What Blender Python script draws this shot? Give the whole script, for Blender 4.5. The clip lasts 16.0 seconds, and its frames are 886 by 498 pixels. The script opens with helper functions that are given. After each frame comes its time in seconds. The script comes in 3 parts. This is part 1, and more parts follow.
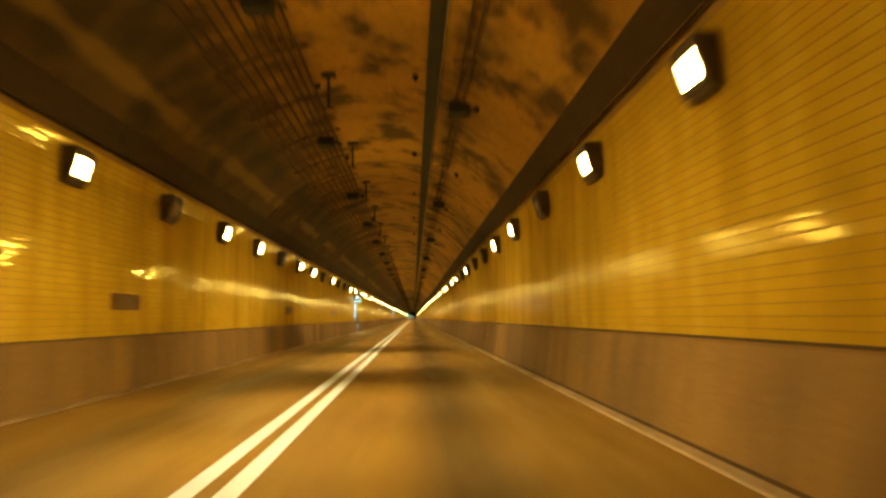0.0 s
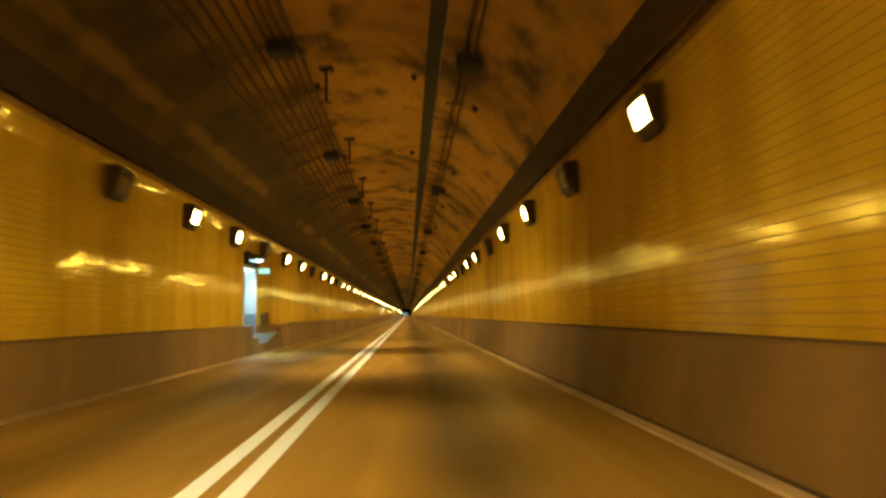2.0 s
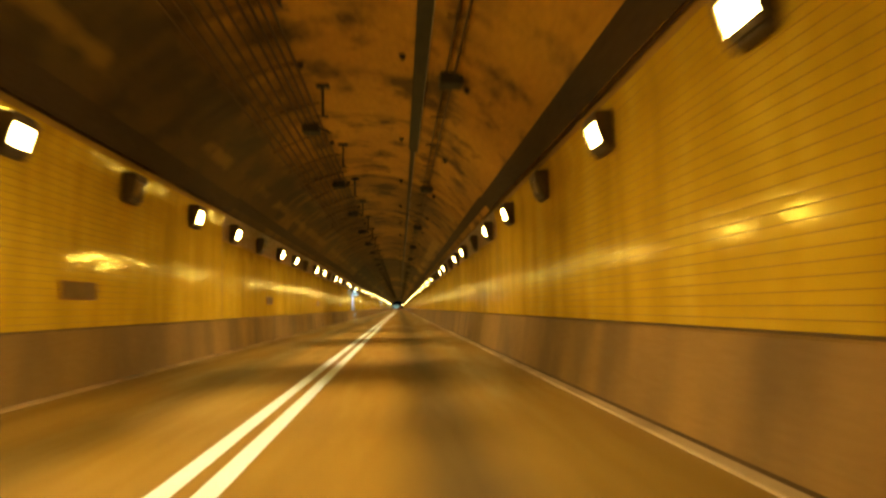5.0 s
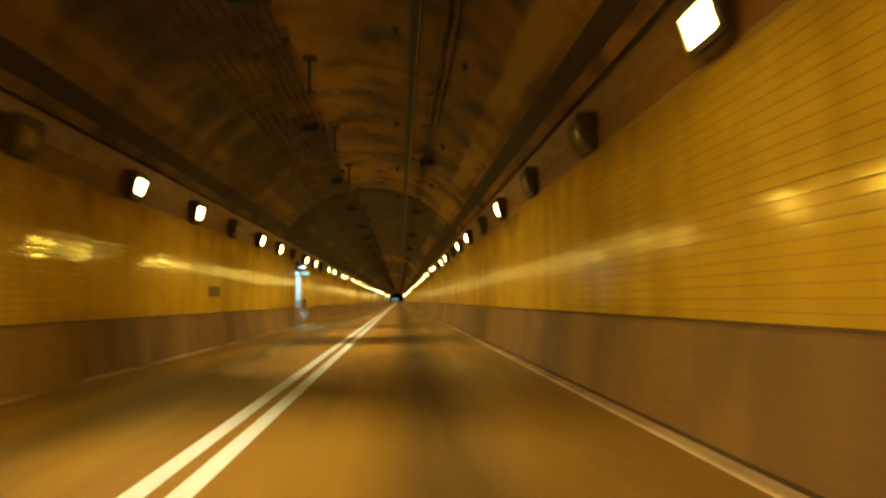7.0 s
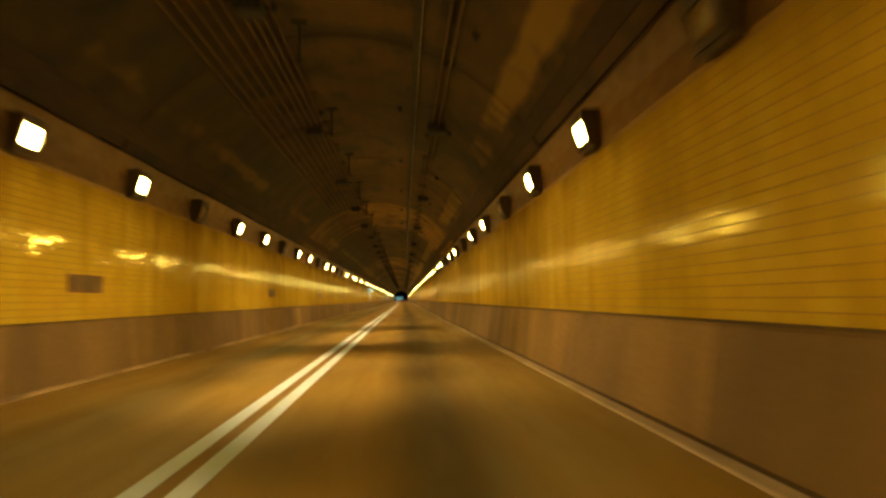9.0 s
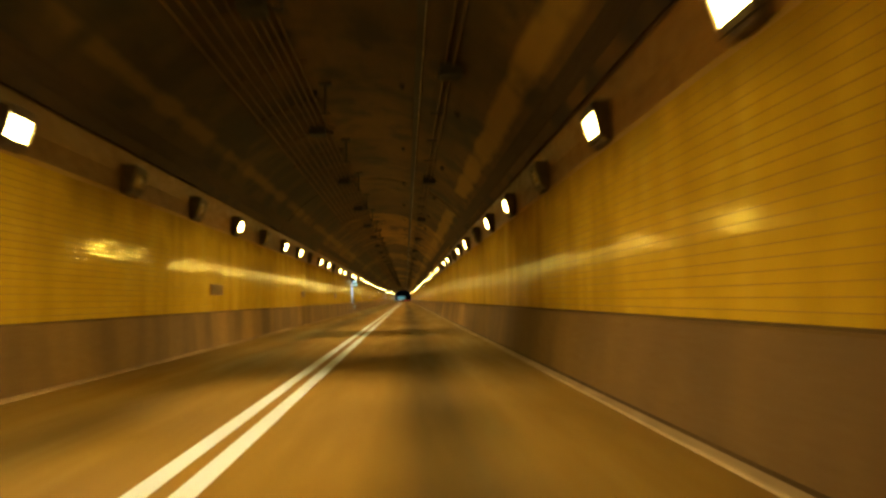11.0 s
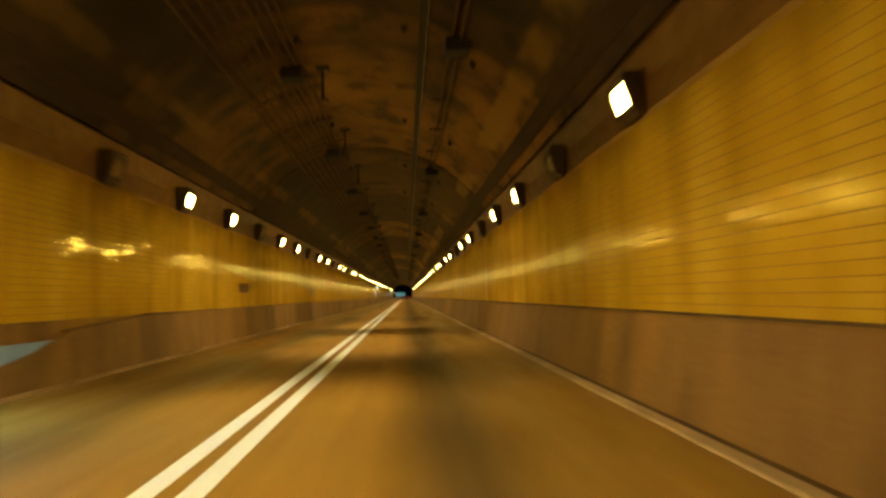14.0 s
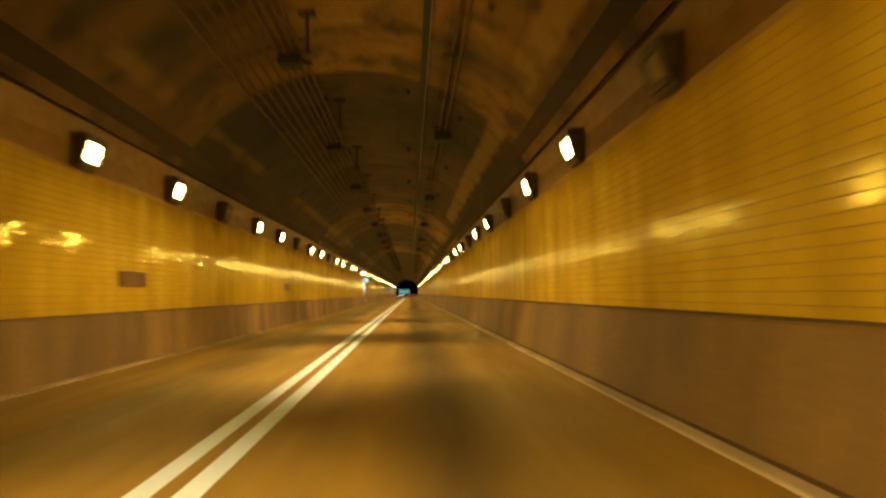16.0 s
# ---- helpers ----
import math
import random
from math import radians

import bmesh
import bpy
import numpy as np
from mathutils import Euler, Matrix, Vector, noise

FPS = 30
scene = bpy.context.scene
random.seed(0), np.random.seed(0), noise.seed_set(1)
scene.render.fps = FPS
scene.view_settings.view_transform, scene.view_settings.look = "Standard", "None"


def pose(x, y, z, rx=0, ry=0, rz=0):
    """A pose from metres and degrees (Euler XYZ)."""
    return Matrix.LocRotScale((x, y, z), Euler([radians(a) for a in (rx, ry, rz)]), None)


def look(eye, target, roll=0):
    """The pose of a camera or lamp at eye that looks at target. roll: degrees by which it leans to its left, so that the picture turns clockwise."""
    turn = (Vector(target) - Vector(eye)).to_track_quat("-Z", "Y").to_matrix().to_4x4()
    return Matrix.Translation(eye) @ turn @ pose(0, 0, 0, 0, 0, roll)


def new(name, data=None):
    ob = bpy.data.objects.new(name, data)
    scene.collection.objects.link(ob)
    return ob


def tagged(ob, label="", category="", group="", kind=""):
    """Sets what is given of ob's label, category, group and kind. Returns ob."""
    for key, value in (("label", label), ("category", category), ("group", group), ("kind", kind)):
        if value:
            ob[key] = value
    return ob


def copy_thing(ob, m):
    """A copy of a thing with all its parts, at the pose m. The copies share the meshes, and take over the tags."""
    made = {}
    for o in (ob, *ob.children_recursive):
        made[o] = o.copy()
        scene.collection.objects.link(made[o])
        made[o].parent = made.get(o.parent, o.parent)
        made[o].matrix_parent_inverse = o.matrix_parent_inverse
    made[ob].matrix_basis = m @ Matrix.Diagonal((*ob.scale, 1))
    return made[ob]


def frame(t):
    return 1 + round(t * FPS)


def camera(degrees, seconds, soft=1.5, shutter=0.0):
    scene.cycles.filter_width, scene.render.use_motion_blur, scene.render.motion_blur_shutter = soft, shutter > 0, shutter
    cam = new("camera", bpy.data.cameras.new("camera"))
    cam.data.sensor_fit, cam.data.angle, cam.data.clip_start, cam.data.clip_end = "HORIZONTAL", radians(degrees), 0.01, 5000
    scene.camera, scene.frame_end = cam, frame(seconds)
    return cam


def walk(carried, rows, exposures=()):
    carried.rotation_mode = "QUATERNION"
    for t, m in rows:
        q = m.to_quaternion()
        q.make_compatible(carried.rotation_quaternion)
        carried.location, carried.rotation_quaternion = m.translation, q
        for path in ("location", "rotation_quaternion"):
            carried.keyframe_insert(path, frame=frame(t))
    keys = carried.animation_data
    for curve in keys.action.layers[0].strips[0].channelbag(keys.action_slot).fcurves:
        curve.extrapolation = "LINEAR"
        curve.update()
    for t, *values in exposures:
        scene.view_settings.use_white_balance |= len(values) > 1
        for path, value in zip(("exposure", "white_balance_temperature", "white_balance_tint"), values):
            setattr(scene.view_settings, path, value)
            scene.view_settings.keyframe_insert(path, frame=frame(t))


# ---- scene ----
# A straight two-lane road tunnel at night. +y is the way of travel, x to the right, the road at z = 0.

# ---------------------------------------------------------------- camera
cam = camera(66.0, 16.0, soft=2.8, shutter=0.4)
EYE = 1.25
ROWS = [  # seconds, x, y, yaw, pitch, roll
    (0.0, -0.023, -0.67, -2.58, 5.69, -0.99),
    (0.5, -0.047, 9.32, -2.77, 5.64, -1.10),
    (1.0, -0.024, 19.37, -2.73, 5.64, -1.14),
    (1.5, -0.077, 29.48, -2.87, 5.61, -1.04),
    (2.0, -0.120, 39.63, -3.04, 5.46, -1.09),
    (2.5, -0.118, 49.74, -3.16, 5.36, -1.10),
    (3.0, -0.144, 59.86, -3.40, 5.25, -1.15),
    (3.5, -0.112, 70.14, -3.50, 5.17, -1.13),
    (4.0, -0.103, 80.42, -3.66, 5.04, -1.16),
    (6.5, 0.058, 132.04, -3.73, 4.46, -1.03),
    (7.0, 0.072, 142.42, -3.76, 4.25, -1.14),
    (7.5, 0.115, 152.94, -3.54, 4.18, -1.18),
    (8.0, 0.115, 163.36, -3.51, 4.15, -1.04),
    (8.5, 0.106, 173.87, -3.46, 4.15, -1.18),
    (9.0, 0.101, 184.34, -3.39, 4.18, -1.13),
    (11.5, 0.074, 237.18, -3.19, 4.14, -1.10),
    (12.0, 0.030, 247.75, -3.33, 4.05, -1.07),
    (12.5, 0.027, 258.48, -3.28, 4.05, -1.13),
    (13.0, 0.004, 269.14, -3.30, 4.06, -1.15),
    (13.5, 0.004, 279.84, -3.13, 3.89, -1.15),
    (14.0, 0.020, 290.55, -3.21, 3.88, -1.27),
    (14.5, 0.021, 301.20, -3.26, 3.80, -1.20),
    (15.0, 0.017, 311.96, -3.08, 3.82, -1.27),
    (15.5, 0.034, 322.69, -2.86, 3.77, -1.18),
    (16.0, 0.051, 333.50, -2.80, 3.68, -1.13),
]


EXPOSURES = [(0.0, -0.1), (0.6, 0.0), (1.0, 0.08), (1.5, -0.12), (2.5, -0.25), (3.0, 0.0), (4.0, -0.12), (6.5, -0.15), (7.0, -0.3), (7.5, -0.4), (8.0, -0.25), (8.4, -0.3),
             (8.6, -0.4), (9.0, -0.3), (10.5, -0.4), (11.5, -0.5), (12.2, -0.15), (13.0, -0.18), (13.6, -0.3), (14.0, -0.6), (15.0, -0.4), (15.5, -0.1), (16.0, -0.05)]


def heading(x, y, yaw, pitch, roll):
    a, b = radians(yaw), radians(pitch)
    way = (-math.sin(a) * math.cos(b), math.cos(a) * math.cos(b), math.sin(b))
    return look((x, y, EYE), (x + 50 * way[0], y + 50 * way[1], EYE + 50 * way[2]), roll)


walk(cam, [(t, heading(x, y, yaw, pitch, roll)) for t, x, y, yaw, pitch, roll in ROWS], EXPOSURES)

# ---------------------------------------------------------------- world and light levels
LAMP_POWER = 76.0                 # watts of each lit floodlight
LAMP_SPREAD = 80.0                # degrees of its beam
LAMP_COLOUR = (1.0, 0.745, 0.35)
LENS_COLOUR = (1.0, 0.735, 0.15)     # its glass
DOOR_COLOUR = (0.52, 0.88, 1.0)
scene.view_settings.exposure = 0.0

world = bpy.data.worlds.new("night")
scene.world = world
world.use_nodes = True
world.node_tree.nodes["Background"].inputs["Color"].default_value = (0.02, 0.03, 0.06, 1)
world.node_tree.nodes["Background"].inputs["Strength"].default_value = 0.03

# ---------------------------------------------------------------- the plan, in metres
WALL_R, WALL_L = 3.0, -5.38
MID = (WALL_R + WALL_L) / 2
BACK_END, FAR_END = -60.0, 593.0
SPRING = 4.22                      # the vault's springing
VAULT_R, VAULT_Z = 4.70, 1.76      # its radius and the height of its centre
TILE_FOOT, TILE_ROW, TILE_LONG = 0.995, 0.1073, 0.216
STEP_Y = 122.0                     # from here on the tiling stops below the lamps
TOP_A, TOP_B = 4.21, 3.43
LAMP_GAP, LAMP_FIRST, LAMP_Z = 4.186, -2.521, 3.675
DOORS = (61.90, 178.96, 296.04, 413.14, 530.24)
DOOR_WIDE, DOOR_TOP = 1.60, 2.97
PANEL_FIRST, PANEL_GAP = 12.33, 16.74
HANGER_FIRST, HANGER_GAP = 53.55, 5.73
DETECTOR_FIRST, DETECTOR_GAP = 33.41, 6.74
JOINT_FIRST, JOINT_GAP = 57.43, 11.67
rng = random.Random(7)


def cove(z):
    """How far the head of the walls leans in."""
    return 0.25 * max(0.0, z - 3.80)


def vault_z(x, lift=0.0):
    return VAULT_Z + math.sqrt(max(0.0, (VAULT_R + lift) ** 2 - (x - MID) ** 2))


def on_vault(angle, lift=0.0):
    """The point (x, z) of the vault at an angle from the right-hand horizontal."""
    return MID + (VAULT_R + lift) * math.cos(angle), VAULT_Z + (VAULT_R + lift) * math.sin(angle)


# ---------------------------------------------------------------- materials
def blank(name):
    m = bpy.data.materials.new(name)
    m.use_nodes = True
    nt = m.node_tree
    return m, nt, nt.nodes["Principled BSDF"]


def ramp(nt, source, a, b, lo=0.35, hi=0.65):
    r = nt.nodes.new("ShaderNodeMapRange")
    r.inputs["From Min"].default_value, r.inputs["From Max"].default_value = lo, hi
    r.inputs["To Min"].default_value, r.inputs["To Max"].default_value = a, b
    nt.links.new(source, r.inputs["Value"])
    return r.outputs["Result"]


def noise_at(nt, scale, stretch=(1, 1, 1), detail=4.0, rough=0.6):
    mp = nt.nodes.new("ShaderNodeMapping")
    geo = nt.nodes.new("ShaderNodeNewGeometry")
    mp.inputs["Scale"].default_value = stretch
    nt.links.new(geo.outputs["Position"], mp.inputs["Vector"])
    n = nt.nodes.new("ShaderNodeTexNoise")
    n.inputs["Scale"].default_value = scale
    n.inputs["Detail"].default_value = detail
    n.inputs["Roughness"].default_value = rough
    nt.links.new(mp.outputs["Vector"], n.inputs["Vector"])
    return n.outputs["Fac"]


def mix(nt, fac, a, b):
    m = nt.nodes.new("ShaderNodeMix")
    m.data_type = "RGBA"
    for socket, v in ((m.inputs[0], fac), (m.inputs[6], a), (m.inputs[7], b)):
        if isinstance(v, (int, float)):
            socket.default_value = v
        elif isinstance(v, tuple):
            socket.default_value = (*v[:3], 1)
        else:
            nt.links.new(v, socket)
    return m.outputs[2]


def bump(nt, bsdf, height, strength, distance):
    b = nt.nodes.new("ShaderNodeBump")
    b.inputs["Strength"].default_value, b.inputs["Distance"].default_value = strength, distance
    nt.links.new(height, b.inputs["Height"])
    nt.links.new(b.outputs["Normal"], bsdf.inputs["Normal"])


def surface(name, colour, stain, rough=0.7, rough2=None, large=0.4, fine=18.0, stretch=(1, 1, 1), amount=0.8,
            metal=0.0, relief=0.3, depth=0.004, vary=0.0, island=False):
    """A worn surface: colour and stain mixed by a large and a fine noise, fine relief; vary: pieces differ a little."""
    m, nt, bsdf = blank(name)
    big, small = noise_at(nt, large, stretch), noise_at(nt, fine, (1, 1, 1), 6.0)
    tone = mix(nt, ramp(nt, big, 0.0, amount), colour, stain)
    tone = mix(nt, ramp(nt, small, 0.0, 0.35), tone, stain)
    if vary:
        if island:
            rnd = nt.nodes.new("ShaderNodeNewGeometry").outputs["Random Per Island"]
        else:
            rnd = nt.nodes.new("ShaderNodeObjectInfo").outputs["Random"]
        tone = mix(nt, ramp(nt, rnd, 0.0, vary, 0.0, 1.0), tone, stain)
    nt.links.new(tone, bsdf.inputs["Base Color"])
    bsdf.inputs["Metallic"].default_value = metal
    nt.links.new(ramp(nt, small, rough, rough2 if rough2 is not None else min(1.0, rough + 0.15)), bsdf.inputs["Roughness"])
    bump(nt, bsdf, small, relief, depth)
    return m


def glow(name, colour, strength):
    m, nt, bsdf = blank(name)
    bsdf.inputs["Base Color"].default_value = (0.8, 0.8, 0.8, 1)
    bsdf.inputs["Emission Color"].default_value = (*colour[:3], 1)
    bsdf.inputs["Emission Strength"].default_value = strength
    return m


def axis_x(nt):
    sep = nt.nodes.new("ShaderNodeSeparateXYZ")
    nt.links.new(nt.nodes.new("ShaderNodeNewGeometry").outputs["Position"], sep.inputs["Vector"])
    return sep.outputs["X"]


def calc(nt, kind, a, b, c=None):
    m = nt.nodes.new("ShaderNodeMath")
    m.operation = kind
    for socket, v in zip(m.inputs, (a, b, c)):
        if v is None:
            continue
        if isinstance(v, (int, float)):
            socket.default_value = v
        else:
            nt.links.new(v, socket)
    return m.outputs[0]


CUSHION = 0.0003                   # rise of a tile's face over its edges


def glazed(name, island, dull):
    """Cream-yellow glaze: broad dirt, vertical washed streaks, small tone steps from tile to tile; dull: how far traffic film has
    roughened it."""
    m, nt, bsdf = blank(name)
    broad, wash, fine = noise_at(nt, 0.35, (1, 0.35, 1.0)), noise_at(nt, 1.6, (1, 0.9, 0.10), 3.0), noise_at(nt, 45.0, (1, 1, 1), 5.0)
    tone = mix(nt, ramp(nt, broad, 0.0, 0.55), (0.74, 0.472, 0.0264), (0.44, 0.2468, 0.0109))
    tone = mix(nt, ramp(nt, wash, 0.0, 0.45, 0.51, 0.62), tone, (0.39, 0.2208, 0.0109))
    tone = mix(nt, ramp(nt, wash, 0.4, 0.0, 0.36, 0.46), tone, (0.8, 0.5714, 0.0559))
    tone = mix(nt, ramp(nt, fine, 0.0, 0.12), tone, (0.33, 0.1861, 0.0155))
    if island:
        rnd = nt.nodes.new("ShaderNodeNewGeometry").outputs["Random Per Island"]
    else:
        rnd = nt.nodes.new("ShaderNodeObjectInfo").outputs["Random"]
    tone = mix(nt, ramp(nt, rnd, 0.0, 0.22, 0.0, 1.0), tone, (0.43, 0.2511, 0.0186))
    # beyond the step the uppermost rows darken in uneven streaks
    place = nt.nodes.new("ShaderNodeSeparateXYZ")
    nt.links.new(nt.nodes.new("ShaderNodeNewGeometry").outputs["Position"], place.inputs["Vector"])
    uneven_z = calc(nt, "MULTIPLY_ADD", noise_at(nt, 0.9, (1, 1.0, 0.25), 5.0), 1.6, place.outputs["Z"])
    darkening = calc(nt, "MULTIPLY", ramp(nt, uneven_z, 0.0, 0.65, 3.75, 4.4), calc(nt, "GREATER_THAN", place.outputs["Y"], STEP_Y))
    tone = mix(nt, darkening, tone, (0.15, 0.0783, 0.0095))
    nt.links.new(tone, bsdf.inputs["Base Color"])
    film = noise_at(nt, 1.1, (1, 1.0, 0.45), 4.0)
    nt.links.new(calc(nt, "ADD", ramp(nt, broad, dull, dull * 1.3), ramp(nt, film, 0.0, dull * 0.5, 0.42, 0.60)), bsdf.inputs["Roughness"])
    bsdf.inputs["IOR"].default_value = 2.8
    bsdf.inputs["Specular Tint"].default_value = (1.0, 0.88, 0.30, 1)
    # each tile is a little cushioned from its lower to its upper edge
    sep = nt.nodes.new("ShaderNodeSeparateXYZ")
    nt.links.new(nt.nodes.new("ShaderNodeNewGeometry").outputs["Position"], sep.inputs["Vector"])
    up = calc(nt, "FRACT", calc(nt, "DIVIDE", calc(nt, "SUBTRACT", sep.outputs["Z"], TILE_FOOT), TILE_ROW), None)
    mid = calc(nt, "MULTIPLY_ADD", up, 2.0, -1.0)
    cushion = nt.nodes.new("ShaderNodeBump")
    cushion.inputs["Strength"].default_value, cushion.inputs["Distance"].default_value = 1.0, CUSHION
    nt.links.new(calc(nt, "SUBTRACT", 1.0, calc(nt, "MULTIPLY", mid, mid)), cushion.inputs["Height"])
    ripple = nt.nodes.new("ShaderNodeBump")
    ripple.inputs["Strength"].default_value, ripple.inputs["Distance"].default_value = 0.04, 0.004
    nt.links.new(noise_at(nt, 7.0, (1, 0.3, 1.8), 2.0), ripple.inputs["Height"])
    nt.links.new(cushion.outputs["Normal"], ripple.inputs["Normal"])
    nt.links.new(ripple.outputs["Normal"], bsdf.inputs["Normal"])
    # a matt film of road dust lies over about half of the glaze
    dust = nt.nodes.new("ShaderNodeBsdfDiffuse")
    nt.links.new(tone, dust.inputs["Color"])
    both = nt.nodes.new("ShaderNodeMixShader")
    nt.links.new(ramp(nt, film, 3.5 * dull, 6.2 * dull, 0.38, 0.62), both.inputs[0])
    nt.links.new(bsdf.outputs["BSDF"], both.inputs[1])
    nt.links.new(dust.outputs["BSDF"], both.inputs[2])
    nt.links.new(both.outputs["Shader"], nt.nodes["Material Output"].inputs["Surface"])
    return m


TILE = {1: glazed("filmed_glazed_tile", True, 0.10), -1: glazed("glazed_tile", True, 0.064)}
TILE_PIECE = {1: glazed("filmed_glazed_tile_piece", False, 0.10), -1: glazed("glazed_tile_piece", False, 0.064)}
GROUT = surface("grout", (0.4, 0.2291, 0.0237), (0.22, 0.1219, 0.0126), 0.9, large=0.6, fine=30)
PAINT_BAND = surface("brown_painted_concrete", (0.28, 0.1292, 0.0076), (0.08, 0.0365, 0.0022), 0.4, 0.6, large=0.5, fine=5.0, stretch=(1, 0.3, 1))
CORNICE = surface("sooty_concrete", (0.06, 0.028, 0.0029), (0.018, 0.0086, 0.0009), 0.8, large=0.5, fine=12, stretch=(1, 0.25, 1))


def vault_concrete(name, pale, mid, soot, darkening, right, left, vary):
    """Shuttered concrete under a vault: mottled damp, soot on the haunch, pale repair patches along both haunches."""
    m, nt, bsdf = blank(name)
    big, blot, fine = noise_at(nt, 0.28, (1, 0.7, 1)), noise_at(nt, 0.9, (1, 0.8, 1), 5.0, 0.6), noise_at(nt, 9.0, (1, 1, 1), 6.0)
    ring = noise_at(nt, 0.9, (0.25, 1, 0.25), 4.0)
    tone = mix(nt, ramp(nt, big, 0.0, 1.0, 0.38, 0.62), pale, mid)
    tone = mix(nt, ramp(nt, blot, 0.0, 0.82, 0.50, 0.64), tone, soot)
    tone = mix(nt, ramp(nt, ring, 0.0, 0.55, 0.55, 0.70), tone, soot)
    tone = mix(nt, ramp(nt, fine, 0.0, 0.30), tone, soot)
    rnd = nt.nodes.new("ShaderNodeNewGeometry").outputs["Random Per Island"]
    tone = mix(nt, ramp(nt, rnd, 0.0, vary, 0.0, 1.0), tone, soot)
    x = axis_x(nt)
    edge = calc(nt, "MULTIPLY_ADD", blot, 2.2, x)
    tone = mix(nt, ramp(nt, edge, darkening, 0.0, -2.7, -1.8), tone, soot)
    # soot that clings round the two runs of conduits, broken into rings
    for centre, wide, amount in ((-3.9, 0.35, 0.9), (-2.75, 0.5, 0.45), (1.02, 0.25, 0.7)):
        off = calc(nt, "ABSOLUTE", calc(nt, "SUBTRACT", x, centre), 0.0)
        band = ramp(nt, calc(nt, "MULTIPLY_ADD", blot, 0.9, off), 1.0, 0.0, wide + 0.15, wide + 0.85)
        tone = mix(nt, calc(nt, "MULTIPLY", band, ramp(nt, ring, 0.0, amount, 0.40, 0.56)), tone, soot)
    for centre, wide, amount, stretch in ((2.14, 0.24, right, (0.5, 0.55, 0.5)), (-4.48, 0.16, left, (0.5, 0.75, 0.5))):
        run = noise_at(nt, 0.30, stretch, 5.0, 0.65)
        off = calc(nt, "ABSOLUTE", calc(nt, "SUBTRACT", x, centre), 0.0)
        band = ramp(nt, calc(nt, "MULTIPLY_ADD", blot, 0.28, off), 1.0, 0.0, wide + 0.04, wide + 0.14)
        on = calc(nt, "MULTIPLY", band, ramp(nt, run, 0.0, amount, 0.44, 0.52))
        tone = mix(nt, on, tone, (0.33, 0.1942, 0.0269))
    nt.links.new(tone, bsdf.inputs["Base Color"])
    bsdf.inputs["Roughness"].default_value = 0.85
    bump(nt, bsdf, blot, 0.5, 0.02)
    return m


VAULT_A = vault_concrete("vault_concrete", (0.66, 0.3484, 0.0326), (0.46, 0.2379, 0.0212), (0.03, 0.0144, 0.0017), 0.88, 0.0, 0.45, 0.2)
# The same concrete in two darker tones for the lengths past the step.
VAULT_B = vault_concrete("dark_vault_concrete", (0.36, 0.181, 0.0123), (0.18, 0.0895, 0.0065), (0.022, 0.011, 0.0012), 0.45, 0.75, 0.3, 0.22)
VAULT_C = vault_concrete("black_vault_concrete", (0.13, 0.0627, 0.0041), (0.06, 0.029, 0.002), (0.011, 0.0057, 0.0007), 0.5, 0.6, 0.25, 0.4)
# Darker lengths; from 31 on, the far vault's dimness is put into the colour.
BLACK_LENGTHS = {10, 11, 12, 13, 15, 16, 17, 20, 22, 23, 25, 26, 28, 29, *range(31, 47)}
BARRIER = surface("barrier_concrete", (0.39, 0.208, 0.029), (0.13, 0.067, 0.0085), 0.6, 0.8, 0.9, 20, (1, 0.7, 0.2), 0.95, vary=0.75)
KERB = surface("kerb_concrete", (0.62, 0.45, 0.24), (0.27, 0.18, 0.08), 0.7, large=1.6, fine=25, stretch=(1, 0.5, 1), amount=0.7)
DIRTY_KERB = surface("dirty_kerb_concrete", (0.52, 0.34, 0.13), (0.17, 0.1, 0.028), 0.7, large=1.6, fine=25, stretch=(1, 0.3, 1), amount=0.95)
GUTTER = surface("gutter_brown", (0.15, 0.0809, 0.0154), (0.07, 0.038, 0.0071), 0.9, large=1.0, fine=30)
STEEL = surface("galvanised_steel", (0.42, 0.38, 0.33), (0.16, 0.12, 0.08), 0.45, 0.65, 2.0, 25, metal=0.7, relief=0.1)
CONDUIT = surface("sooty_brown_conduit", (0.11, 0.0534, 0.0065), (0.045, 0.0218, 0.003), 0.7, large=1.0, fine=25, relief=0.1)
DARK_STEEL = surface("dark_painted_steel", (0.035, 0.028, 0.022), (0.015, 0.012, 0.01), 0.75, large=2.0, fine=25, relief=0.1)
HOUSING = surface("lamp_housing_paint", (0.1, 0.0585, 0.0207), (0.035, 0.0205, 0.0074), 0.55, large=4.0, fine=30, relief=0.1)
DEAD_LENS = surface("unlit_lamp_lens", (0.3, 0.178, 0.0355), (0.16, 0.089, 0.0178), 0.2, 0.35, 5.0, 40.0, relief=0.05)
GREEN_BOX = surface("dark_green_paint", (0.1, 0.0688, 0.0089), (0.05, 0.034, 0.0053), 0.6, large=3.0, fine=30, relief=0.1)
BROWN_BOX = surface("brown_cabinet_paint", (0.27, 0.1052, 0.0104), (0.15, 0.0566, 0.0059), 0.5, large=3.0, fine=30, relief=0.1)
PLATE = surface("panel_plate", (0.22, 0.117, 0.0222), (0.11, 0.0585, 0.0104), 0.5, large=3.0, fine=30, relief=0.1)
WHITE = surface("white_passage_paint", (0.62, 0.64, 0.64), (0.42, 0.43, 0.42), 0.5, large=1.0, fine=12, amount=0.4, relief=0.1)
# White paint; the dome lamp's blue light is put into its colour.
FOOT_BLUE_LIT = surface("blue_lit_white_paint", (0.26, 0.42, 0.66), (0.16, 0.25, 0.38), 0.5, large=1.5, fine=15, relief=0.1)
